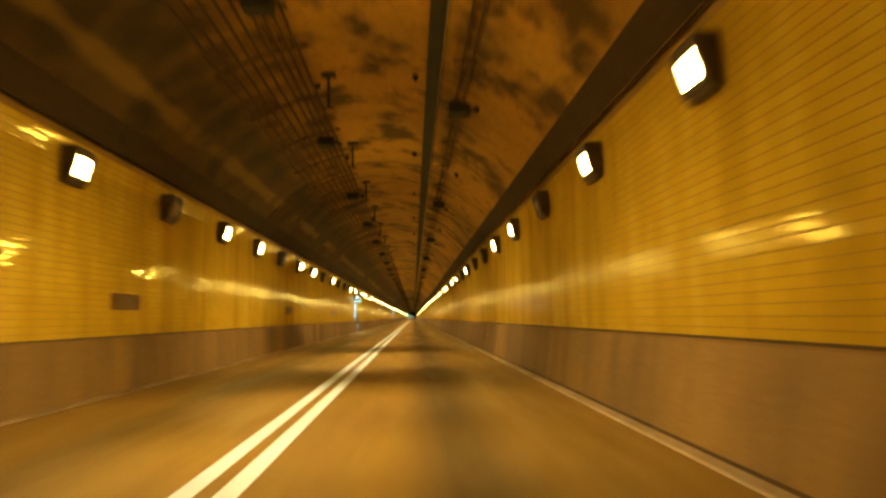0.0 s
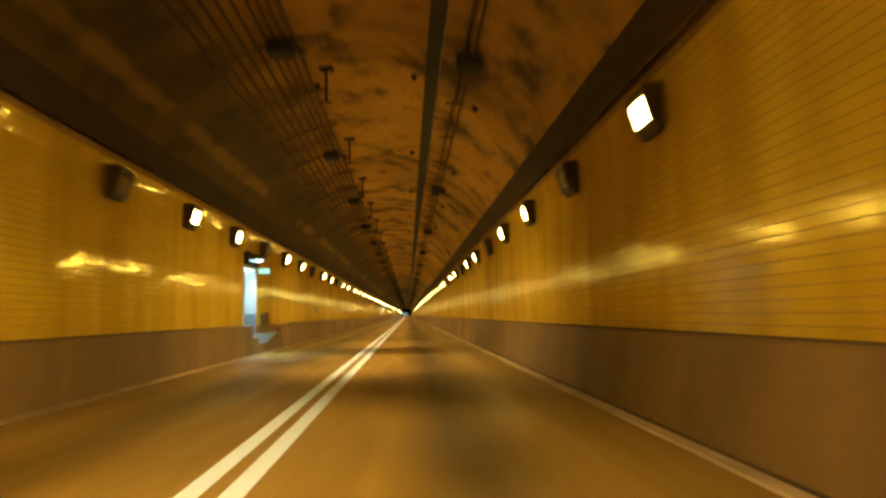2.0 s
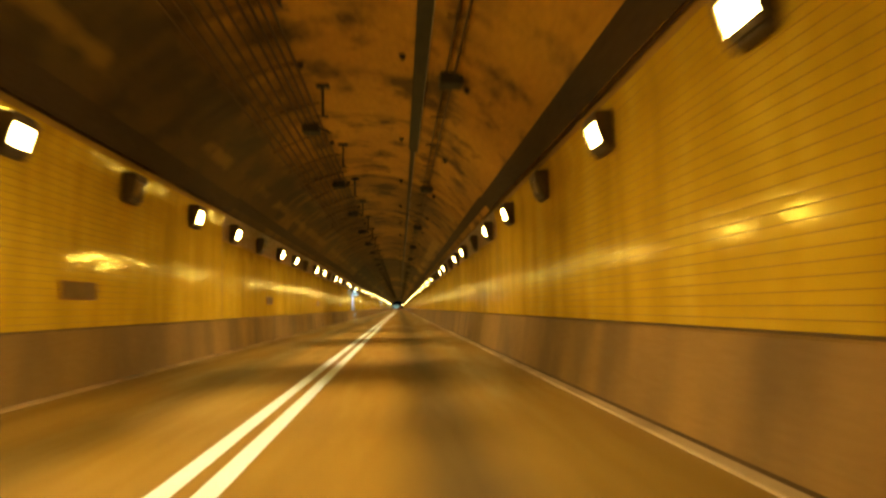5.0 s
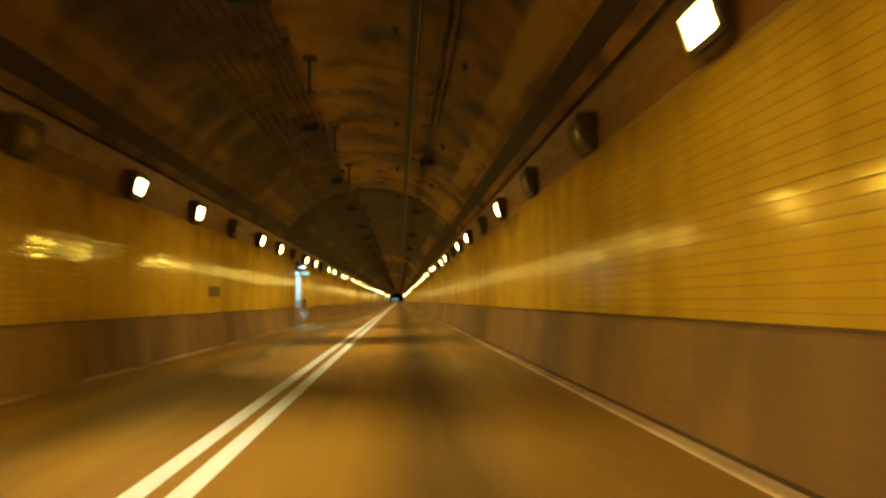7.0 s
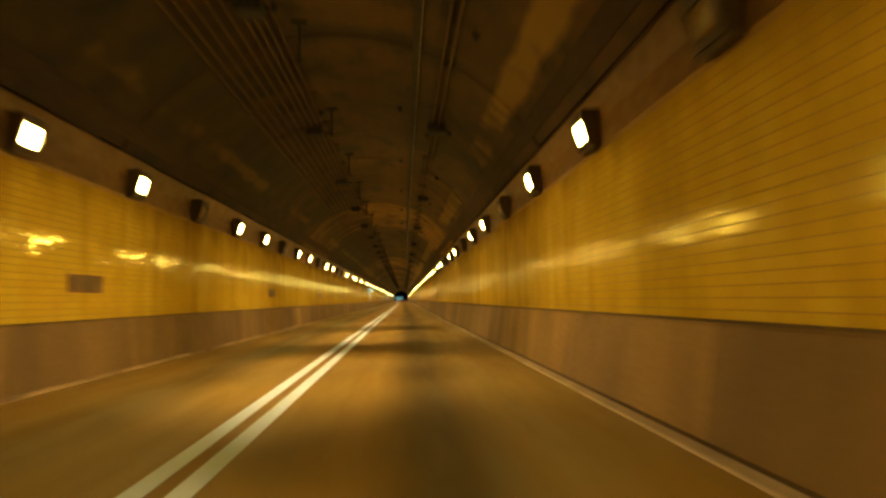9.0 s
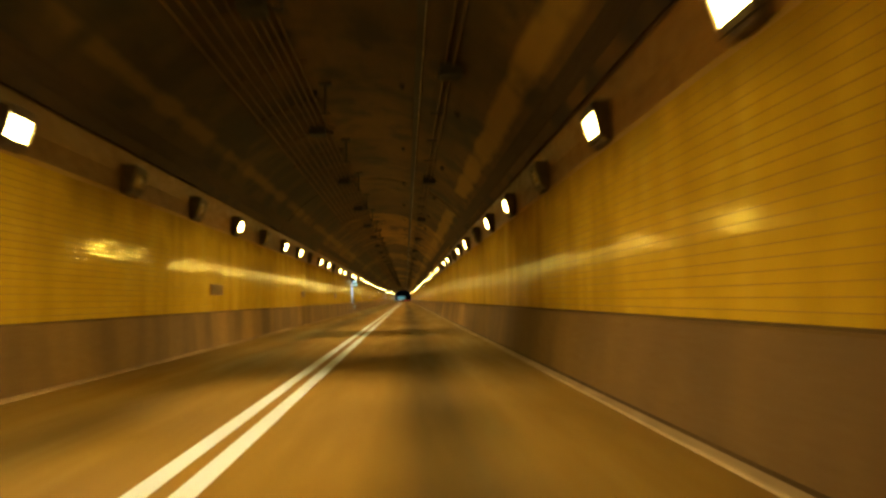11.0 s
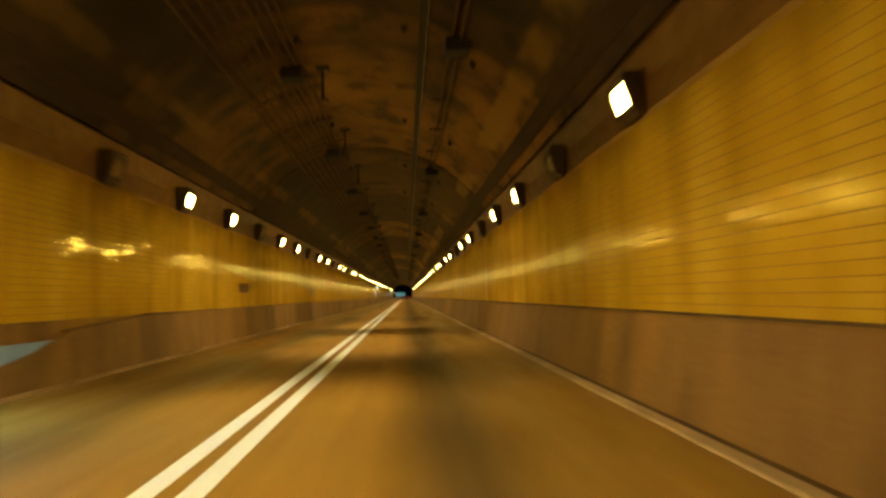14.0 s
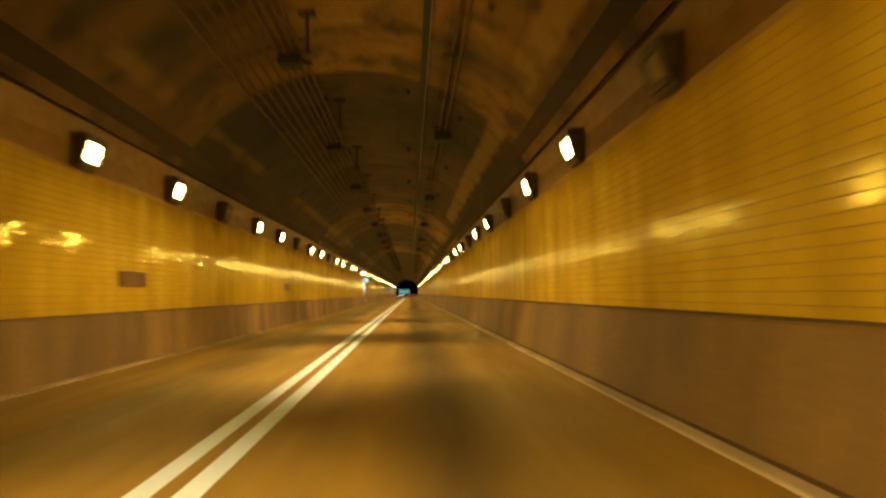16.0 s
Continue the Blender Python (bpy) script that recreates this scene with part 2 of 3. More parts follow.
GREY_DOOR = surface("grey_door_paint", (0.26, 0.28, 0.29), (0.16, 0.175, 0.18), 0.4, large=1.5, fine=20, relief=0.1)
LINE = surface("white_road_paint", (0.86, 0.95, 1.0), (0.66, 0.72, 0.76), 0.55, large=1.2, fine=30, stretch=(1, 0.3, 1), amount=0.25, relief=0.2)
LAMP_LENS = glow("lit_lamp_lens", LENS_COLOUR, 115.0)
DOME = glow("white_dome_glow", DOOR_COLOUR, 7.0)
EXIT_GREEN = glow("green_sign_face", (0.05, 0.75, 0.5), 0.9)
EXIT_PALE = glow("pale_sign_bar", (0.6, 1.0, 0.9), 1.2)
TEAL = glow("teal_board_face", (0.10, 0.62, 0.62), 0.55)
RED_LIGHT = glow("red_tail_light", (1.0, 0.05, 0.02), 2.5)
WHITE_LIGHT = glow("white_head_light", (1.0, 0.95, 0.85), 6.0)
CAR_PAINT = surface("dark_car_paint", (0.05, 0.055, 0.06), (0.03, 0.03, 0.03), 0.25, large=1.0, fine=20, relief=0.02)
GLASS = surface("dark_car_glass", (0.01, 0.012, 0.014), (0.008, 0.008, 0.008), 0.06, 0.1, 1.0, 10.0, relief=0.0)
RUBBER = surface("tyre_rubber", (0.02, 0.02, 0.02), (0.012, 0.012, 0.012), 0.85, large=4, fine=40)


def asphalt():
    m, nt, bsdf = blank("asphalt")
    fine, mid = noise_at(nt, 60.0, (1, 1, 1), 8.0, 0.7), noise_at(nt, 1.1, (1, 0.12, 1), 3.0)
    long = noise_at(nt, 0.9, (1, 0.03, 1), 3.0)
    tone = mix(nt, ramp(nt, mid, 0.0, 0.5), (0.41, 0.226, 0.0255), (0.30, 0.163, 0.0178))
    tone = mix(nt, ramp(nt, fine, 0.0, 0.4), tone, (0.16, 0.0847, 0.0086))
    tone = mix(nt, ramp(nt, long, 0.0, 0.35), tone, (0.16, 0.0921, 0.0107))
    # oil and soot along the middle of each lane
    sep = nt.nodes.new("ShaderNodeSeparateXYZ")
    nt.links.new(nt.nodes.new("ShaderNodeNewGeometry").outputs["Position"], sep.inputs["Vector"])
    for centre, amount in ((0.42, 0.72), (-3.35, 0.42)):
        off = nt.nodes.new("ShaderNodeMath")
        off.operation = "SUBTRACT"
        nt.links.new(sep.outputs["X"], off.inputs[0])
        off.inputs[1].default_value = centre
        ab = nt.nodes.new("ShaderNodeMath")
        ab.operation = "ABSOLUTE"
        nt.links.new(off.outputs[0], ab.inputs[0])
        wob = nt.nodes.new("ShaderNodeMath")
        wob.operation = "MULTIPLY_ADD"
        nt.links.new(mid, wob.inputs[0])
        wob.inputs[1].default_value = 0.5
        nt.links.new(ab.outputs[0], wob.inputs[2])
        tone = mix(nt, ramp(nt, wob.outputs[0], amount, 0.0, 0.40, 0.95), tone, (0.045, 0.025, 0.0026))
    nt.links.new(tone, bsdf.inputs["Base Color"])
    nt.links.new(ramp(nt, mid, 0.45, 0.7), bsdf.inputs["Roughness"])
    bump(nt, bsdf, fine, 0.5, 0.004)
    return m


ASPHALT = asphalt()


# ---------------------------------------------------------------- mesh helpers
def mesh_of(name, verts, faces, material, smooth=False):
    me = bpy.data.meshes.new(name)
    me.from_pydata(verts, [], faces)
    for mt in material if isinstance(material, (list, tuple)) else (material,):
        me.materials.append(mt)
    me.validate()
    if smooth:
        me.shade_smooth()
    me.update()
    return me


def prism(profile, y0, y1):
    """Verts and faces of a closed profile of (x, z), swept along y."""
    n = len(profile)
    verts = [(x, y0, z) for x, z in profile] + [(x, y1, z) for x, z in profile]
    faces = [(i, (i + 1) % n, n + (i + 1) % n, n + i) for i in range(n)]
    return verts, faces + [tuple(range(n))[::-1], tuple(range(n, 2 * n))]


def fixed(me):
    bm = bmesh.new()
    bm.from_mesh(me)
    bmesh.ops.recalc_face_normals(bm, faces=bm.faces)
    bm.to_mesh(me)
    bm.free()
    return me


def swept(name, profile, y0, y1, material, parent=None, kind="", label="", category=""):
    ob = new(name, fixed(mesh_of(name, *prism(profile, y0, y1), material)))
    ob.parent = parent
    return tagged(ob, label, category, kind=kind)


def part(name, bm, material, parent, label=""):
    """A bmesh as one mesh object under a thing or a part."""
    bmesh.ops.recalc_face_normals(bm, faces=bm.faces)
    me = bpy.data.meshes.new(name)
    bm.to_mesh(me)
    bm.free()
    me.materials.append(material)
    ob = new(name, me)
    ob.parent = parent
    return tagged(ob, label)


def block(x0, y0, z0, x1, y1, z1, bevel=0.0, bm=None):
    bm = bm or bmesh.new()
    m = Matrix.Translation(((x0 + x1) / 2, (y0 + y1) / 2, (z0 + z1) / 2)) @ Matrix.Diagonal((x1 - x0, y1 - y0, z1 - z0, 1))
    made = bmesh.ops.create_cube(bm, size=1.0, matrix=m)
    if bevel:
        edges = {e for v in made["verts"] for e in v.link_edges}
        bmesh.ops.bevel(bm, geom=list(edges), offset=bevel, segments=2, affect="EDGES", profile=0.5)
    return bm


def rod(a, b, r, bm=None, sides=10, r2=None):
    bm = bm or bmesh.new()
    a, b = Vector(a), Vector(b)
    m = Matrix.Translation((a + b) / 2) @ (b - a).to_track_quat("Z", "Y").to_matrix().to_4x4()
    bmesh.ops.create_cone(bm, cap_ends=True, segments=sides, radius1=r, radius2=r if r2 is None else r2, depth=(b - a).length, matrix=m)
    return bm


def shape(profile, y0, y1, bevel=0.0):
    bm = bmesh.new()
    verts, faces = prism(profile, y0, y1)
    vs = [bm.verts.new(v) for v in verts]
    for f in faces:
        bm.faces.new([vs[i] for i in f])
    if bevel:
        bmesh.ops.bevel(bm, geom=bm.edges[:], offset=bevel, segments=2, affect="EDGES", profile=0.5)
    return bm


def thing(name, label, category, group="", at=(0, 0, 0)):
    ob = new(name)
    ob.location = at
    return tagged(ob, label, category, group)


def stretches(y0, y1, cuts):
    """The stretches of y0..y1 that are left between the cuts (a, b)."""
    out = []
    for a, b in sorted(cuts):
        if y0 < min(a, y1):
            out.append((y0, min(a, y1)))
        y0 = max(y0, b)
    if y0 < y1:
        out.append((y0, y1))
    return out


# ---------------------------------------------------------------- road
swept("road", [(WALL_L - 0.4, -0.3), (WALL_R + 0.4, -0.3), (WALL_R + 0.4, 0), (WALL_L - 0.4, 0)], BACK_END, FAR_END + 120, ASPHALT, kind="structure",
      label="worn asphalt roadway with dark oil streaks", category="road")
for x0, x1 in ((-1.785, -1.61), (-1.465, -1.285)):
    swept("lane_line", [(x0, 0.001), (x1, 0.001), (x1, 0.006), (x0, 0.006)], BACK_END, FAR_END + 60, LINE, kind="structure",
          label="solid white painted line of a double lane marking", category="road marking")
swept("kerb_right", [(2.35, 0.001), (2.36, 0.018), (2.38, 0.026), (2.50, 0.03), (2.50, 0.001)], BACK_END, FAR_END, KERB, kind="structure",
      label="low pale concrete kerb at the foot of the barrier", category="kerb")
swept("gutter_right", [(2.50, 0.001), (2.66, 0.001), (2.66, 0.012), (2.50, 0.012)], BACK_END, FAR_END, GUTTER, kind="structure",
      label="dark dirt-filled joint between kerb and barrier", category="gutter")
swept("kerb_left", [(-5.22, 0.001), (-5.12, 0.001), (-5.135, 0.04), (-5.22, 0.05)], BACK_END, FAR_END, DIRTY_KERB, kind="structure",
      label="low dirt-browned concrete kerb at the foot of the barrier", category="kerb")

# ---------------------------------------------------------------- walls
swept("wall_right", [(WALL_R + 0.004, -0.2), (WALL_R + 0.45, -0.2), (WALL_R + 0.45, SPRING), (WALL_R + 0.004, SPRING)], BACK_END, FAR_END, GROUT,
      kind="structure", label="side wall of the tunnel behind glazed tiles", category="wall")
wall_right = bpy.data.objects["wall_right"]
wall_left = tagged(new("wall_left"), "side wall of the tunnel behind glazed tiles, with passage openings", "wall", kind="structure")
for y0, y1 in stretches(BACK_END, FAR_END, [(d, d + DOOR_WIDE) for d in DOORS]):
    swept("wall_body", [(WALL_L - 0.004, -0.2), (WALL_L - 0.45, -0.2), (WALL_L - 0.45, SPRING), (WALL_L - 0.004, SPRING)], y0, y1, GROUT, wall_left)
for d in DOORS:
    swept("lintel", [(WALL_L - 0.004, DOOR_TOP), (WALL_L - 0.45, DOOR_TOP), (WALL_L - 0.45, SPRING), (WALL_L - 0.004, SPRING)], d, d + DOOR_WIDE, GROUT,
          wall_left)
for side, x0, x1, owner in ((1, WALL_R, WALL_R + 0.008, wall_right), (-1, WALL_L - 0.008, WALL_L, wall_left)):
    c = side * cove(SPRING)
    swept("painted_band", [(x0, TOP_B + 0.01), (x1, TOP_B + 0.01), (x1, 3.80), (x1 - c, SPRING), (x0 - c, SPRING), (x0, 3.80)], STEP_Y, FAR_END, PAINT_BAND, owner,
          label="brown painted band above the tiles")
    head = WALL_R + 0.004 if side > 0 else WALL_L - 0.004
    swept("wall_head", [(head, 3.80), (head - c, SPRING - 0.002), (head, SPRING - 0.002)], BACK_END, STEP_Y, GROUT, owner)
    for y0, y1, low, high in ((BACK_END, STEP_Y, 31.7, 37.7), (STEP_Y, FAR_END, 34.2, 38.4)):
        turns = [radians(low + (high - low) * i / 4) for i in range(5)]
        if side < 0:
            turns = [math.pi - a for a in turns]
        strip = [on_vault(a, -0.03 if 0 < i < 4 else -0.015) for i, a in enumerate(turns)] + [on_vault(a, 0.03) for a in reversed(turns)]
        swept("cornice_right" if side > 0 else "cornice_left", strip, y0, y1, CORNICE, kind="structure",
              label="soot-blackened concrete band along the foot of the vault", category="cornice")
swept("wall_back", [(WALL_L - 0.5, -0.2), (WALL_R + 0.5, -0.2), (WALL_R + 0.5, 7), (WALL_L - 0.5, 7)], BACK_END - 0.3, BACK_END, CORNICE, kind="structure",
      label="dark wall that closes the tunnel behind", category="wall")

# ---------------------------------------------------------------- vault, cast in lengths with a joint between them
verts, faces, slots = [], [], []
n0 = math.floor((BACK_END - JOINT_FIRST) / JOINT_GAP)
ARC = 28
for n in range(n0, math.ceil((FAR_END - JOINT_FIRST) / JOINT_GAP)):
    y0, y1 = max(BACK_END, JOINT_FIRST + n * JOINT_GAP + 0.02), min(FAR_END, JOINT_FIRST + (n + 1) * JOINT_GAP - 0.02)
    lift = rng.uniform(-0.012, 0.012)
    base = len(verts)
    lo = math.asin((SPRING - VAULT_Z) / VAULT_R)
    angles = [lo + (math.pi - 2 * lo) * i / ARC for i in range(ARC + 1)]
    for y in (y0, y1):
        for a in angles:
            x, z = on_vault(a, lift)
            verts.append((x, y, z))
        for a in angles:
            x, z = on_vault(a, 0.4)
            if a in (angles[0], angles[-1]):
                x, z = (WALL_R + 0.44, SPRING + 0.002) if a < 1 else (WALL_L - 0.44, SPRING + 0.002)
            verts.append((x, y, z))
    k = ARC + 1
    for i in range(ARC):
        for f in ((i, i + 1, 2 * k + i + 1, 2 * k + i), (k + i, 3 * k + i, 3 * k + i + 1, k + i + 1), (i, k + i, k + i + 1, i + 1),
                  (2 * k + i, 2 * k + i + 1, 3 * k + i + 1, 3 * k + i)):
            faces.append(tuple(base + j for j in f))
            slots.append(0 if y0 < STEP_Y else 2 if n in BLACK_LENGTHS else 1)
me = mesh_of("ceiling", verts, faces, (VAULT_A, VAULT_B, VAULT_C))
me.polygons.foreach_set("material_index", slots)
tagged(new("ceiling", me), "arched concrete vault stained by soot and damp", "ceiling", kind="structure")
verts, faces = [], []
for y0, y1 in ((BACK_END, FAR_END),):
    for y in (y0, y1):
        for i in range(ARC + 1):
            x, z = on_vault(lo + (math.pi - 2 * lo) * i / ARC, 0.05)
            verts.append((x, y, z))
    faces += [(i, i + 1, ARC + 2 + i, ARC + 1 + i) for i in range(ARC)]
tagged(new("ceiling_backing", mesh_of("ceiling_backing", verts, faces, CORNICE)), "dark joint filling behind the vault lengths", "ceiling", kind="structure")


# ---------------------------------------------------------------- glazed tiles
def tile_sheet(side, y0, y1, z1, skip, keep_out, seed):
    """Verts and quads of tiles in running bond on one wall: each a bevelled plate with its own small tilt."""
    r = np.random.default_rng(seed)
    wall = WALL_R if side > 0 else WALL_L
    rows = int((z1 - TILE_FOOT) / TILE_ROW)
    cols = int((y1 - y0) / TILE_LONG)
    j, i = np.meshgrid(np.arange(rows), np.arange(cols), indexing="ij")
    ya = (y0 + i * TILE_LONG + (j % 2) * TILE_LONG / 2).ravel()
    za = (TILE_FOOT + j * TILE_ROW).ravel()
    ok = np.ones(len(ya), bool)
    for a, b, top in skip:
        ok &= ~((ya + TILE_LONG > a) & (ya < b) & (za < top))
    for a, b, lo, hi in keep_out:
        ok &= ~((ya >= a) & (ya < b) & (za >= lo - 0.01) & (za < hi))
    ya, za = ya[ok], za[ok]
    n = len(ya)
    loose = 1.0 if side > 0 else 1.5      # the left wall is set less evenly
    tilt_y, tilt_z, push = r.normal(0, 0.008 * loose, n), r.normal(0, 0.004 * loose, n), r.normal(0, 0.0006, n)
    # neighbours in a row were set along one line and lean somewhat alike
    tilt_y = 1.2 * np.convolve(tilt_y, (0.25, 0.5, 0.25), "same")
    tilt_z = 1.6 * np.convolve(tilt_z, (0.25, 0.5, 0.25), "same")
    out = np.empty((n, 8, 3))
    for q, (fy, fz) in enumerate(((0, 0), (1, 0), (1, 1), (0, 1))):
        g = 0.0035
        out[:, q, 0] = wall + side * 0.006
        out[:, q, 1] = ya + g + fy * (TILE_LONG - 2 * g)
        out[:, q, 2] = za + g + fz * (TILE_ROW - 2 * g)
        g = 0.0052
        out[:, 4 + q, 0] = wall + side * push + tilt_y * (fy - 0.5) * TILE_LONG + tilt_z * (fz - 0.5) * TILE_ROW
        out[:, 4 + q, 1] = ya + g + fy * (TILE_LONG - 2 * g)
        out[:, 4 + q, 2] = za + g + fz * (TILE_ROW - 2 * g)
    out[:, :, 0] -= side * 0.25 * np.maximum(0.0, out[:, :, 2] - 3.80)
    quads = np.array([(4, 5, 6, 7), (0, 1, 5, 4), (1, 2, 6, 5), (2, 3, 7, 6), (3, 0, 4, 7)])
    if side > 0:
        quads = quads[:, ::-1]
    f = (np.arange(n)[:, None, None] * 8 + quads[None]).reshape(-1, 4)
    return out.reshape(-1, 3), f


def quad_mesh(name, v, f, material):
    me = bpy.data.meshes.new(name)
    me.vertices.add(len(v))
    me.vertices.foreach_set("co", v.astype(np.float32).ravel())
    me.loops.add(f.size)
    me.loops.foreach_set("vertex_index", f.astype(np.int32).ravel())
    me.polygons.add(len(f))
    me.polygons.foreach_set("loop_start", np.arange(0, f.size, 4, dtype=np.int32))
    me.materials.append(material)
    me.update(calc_edges=True)
    me.shade_flat()
    return me


SINGLE = {1: (61.92, 64.4, 1.0, 3.40), -1: (70.0, 72.5, 1.0, 3.40)}  # a stretch of single tiles on each wall
NEAR = 580.0
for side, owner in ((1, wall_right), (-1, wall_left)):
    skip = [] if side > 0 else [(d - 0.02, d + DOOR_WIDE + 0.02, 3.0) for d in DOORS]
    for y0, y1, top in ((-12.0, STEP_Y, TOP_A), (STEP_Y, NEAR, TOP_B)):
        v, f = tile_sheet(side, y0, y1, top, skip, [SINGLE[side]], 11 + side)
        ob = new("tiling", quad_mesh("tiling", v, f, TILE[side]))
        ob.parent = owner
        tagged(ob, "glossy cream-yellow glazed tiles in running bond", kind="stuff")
    wall = WALL_R if side > 0 else WALL_L
    for y0, y1, top in ((BACK_END, -12.0, TOP_A), (NEAR, FAR_END, TOP_B)):
        vv, ff = [], []
        for a, b in stretches(y0, y1, [] if side > 0 else [(d, d + DOOR_WIDE) for d in DOORS]):
            for j in range(int((top - TILE_FOOT) / TILE_ROW)):
                z0, z1 = TILE_FOOT + j * TILE_ROW + 0.005, TILE_FOOT + (j + 1) * TILE_ROW - 0.005
                p, q = prism([(wall, z0), (wall, z1), (wall + side * 0.007, z1), (wall + side * 0.007, z0)], a, b)
                ff += [tuple(len(vv) + i for i in face) for face in q]
                vv += p
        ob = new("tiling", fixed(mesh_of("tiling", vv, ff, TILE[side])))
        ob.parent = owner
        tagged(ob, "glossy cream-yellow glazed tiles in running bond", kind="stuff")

# ---------------------------------------------------------------- barriers, in precast lengths
PANEL_LONG = 6.1


def barrier_length(owner, name, profile, y0, y1, low=1.0, high=1.0):
    verts, faces = prism(profile, y0 + 0.006, y1 - 0.006)
    n = len(profile)
    verts = [(x, y, z * (low if i < n else high)) for i, (x, y, z) in enumerate(verts)]
    ob = new(name, fixed(mesh_of(name, verts, faces, BARRIER)))
    ob.parent = owner
    return ob


PROFILE_R = [(2.62, 0.0), (2.64, 0.12), (2.775, 0.97), (2.80, 0.995), (2.992, 0.995), (2.992, 0.0)]
PROFILE_L = [(-5.20, 0.0), (-5.205, 0.12), (-5.245, 0.97), (-5.265, 0.995), (-5.372, 0.995), (-5.372, 0.0)]
barrier_right = tagged(new("barrier_right"), "stained concrete traffic barrier along the tiled wall", "barrier", kind="structure")
barrier_left = tagged(new("barrier_left"), "stained concrete traffic barrier with gaps at the passages", "barrier", kind="structure")
y = BACK_END
while y < FAR_END:
    barrier_length(barrier_right, "barrier_panel", PROFILE_R, y, min(y + PANEL_LONG, FAR_END))
    y += PANEL_LONG
for a, b in stretches(BACK_END, FAR_END, [(d + 0.75, d + 8.9) for d in DOORS]):
    count = max(1, round((b - a) / PANEL_LONG))
    for i in range(count):
        barrier_length(barrier_left, "barrier_panel", PROFILE_L, a + (b - a) * i / count, a + (b - a) * (i + 1) / count)
# beside each passage the barrier steps down, runs on as a low front before a sloping painted foot, and climbs again
FRONT_L = PROFILE_L[:4] + [(-5.272, 0.99), (-5.272, 0.0)]
for d in DOORS:
    barrier_length(barrier_left, "step_block", PROFILE_L, d + 0.75, d + 1.66, 0.60, 0.58)
    for y0, y1, low, high in ((1.66, 3.2, 0.35, 0.37), (3.2, 4.6, 0.37, 0.58), (4.6, 5.6, 0.58, 0.84)):
        barrier_length(barrier_left, "ramp_front", FRONT_L, d + y0, d + y1, low, high)
    barrier_length(barrier_left, "ramp_end", PROFILE_L, d + 5.6, d + 8.9, 0.84, 1.0)
    swept("sloped_foot", [(WALL_L - 0.004, 0.0), (-5.276, 0.0), (-5.276, 0.33), (WALL_L + 0.012, 0.70), (WALL_L - 0.004, 0.70)], d + DOOR_WIDE + 0.01, d + 5.6,
          FOOT_BLUE_LIT, wall_left, label="white painted sloping foot of the wall, blue lamplight in its colour")
    swept("foot_band", [(WALL_L + 0.010, 0.704), (WALL_L + 0.010, 0.985), (WALL_L - 0.004, 0.992), (WALL_L - 0.004, 0.704)], d + DOOR_WIDE + 0.01, d + 5.6, BARRIER, wall_left)

# a thin dark strip along the top of each barrier
for name, x0, x1, cuts in (("ledge_dirt_right", 2.80, 2.994, []), ("ledge_dirt_left", -5.372, -5.268, [(d + 0.75, d + 8.9) for d in DOORS])):
    for y0, y1 in stretches(BACK_END, FAR_END, cuts):
        swept(name, [(x0, 0.997), (x1, 0.997), (x1, 1.003 if x1 < 0 else 1.012), (x0, 1.012 if x1 < 0 else 1.003)], y0, y1, GUTTER, kind="structure",
              label="thin dark strip along the barrier top", category="dirt")

# ---------------------------------------------------------------- wall lamps
LAMP_DATA = bpy.data.lights.new("bulb", "AREA")
LAMP_DATA.shape, LAMP_DATA.size, LAMP_DATA.size_y = "RECTANGLE", 0.30, 0.40
LAMP_DATA.energy, LAMP_DATA.color, LAMP_DATA.spread = LAMP_POWER, LAMP_COLOUR, radians(LAMP_SPREAD)


def bulged(half_y, half_z, rise, steps=8):
    """A pillow of glass that bulges towards -x from a flat back."""
    bm = bmesh.new()
    rows = []
    for i in range(steps + 1):
        u = 2 * i / steps - 1
        rows.append([bm.verts.new((-0.008 - rise * (1 - u ** 4) * (1 - (2 * j / steps - 1) ** 4), u * half_y, (2 * j / steps - 1) * half_z)) for j in range(steps + 1)])
    for i in range(steps):
        for j in range(steps):
            bm.faces.new((rows[i][j], rows[i + 1][j], rows[i + 1][j + 1], rows[i][j + 1])).smooth = True
    edge = [r[0] for r in rows] + rows[-1][1:] + [r[-1] for r in reversed(rows[:-1])] + list(reversed(rows[0][1:-1]))
    back = [bm.verts.new((0.004, v.co.y, v.co.z)) for v in edge]
    n = len(edge)
    for i in range(n):
        bm.faces.new((edge[i], edge[(i + 1) % n], back[(i + 1) % n], back[i]))
    bm.faces.new(back)
    return bm


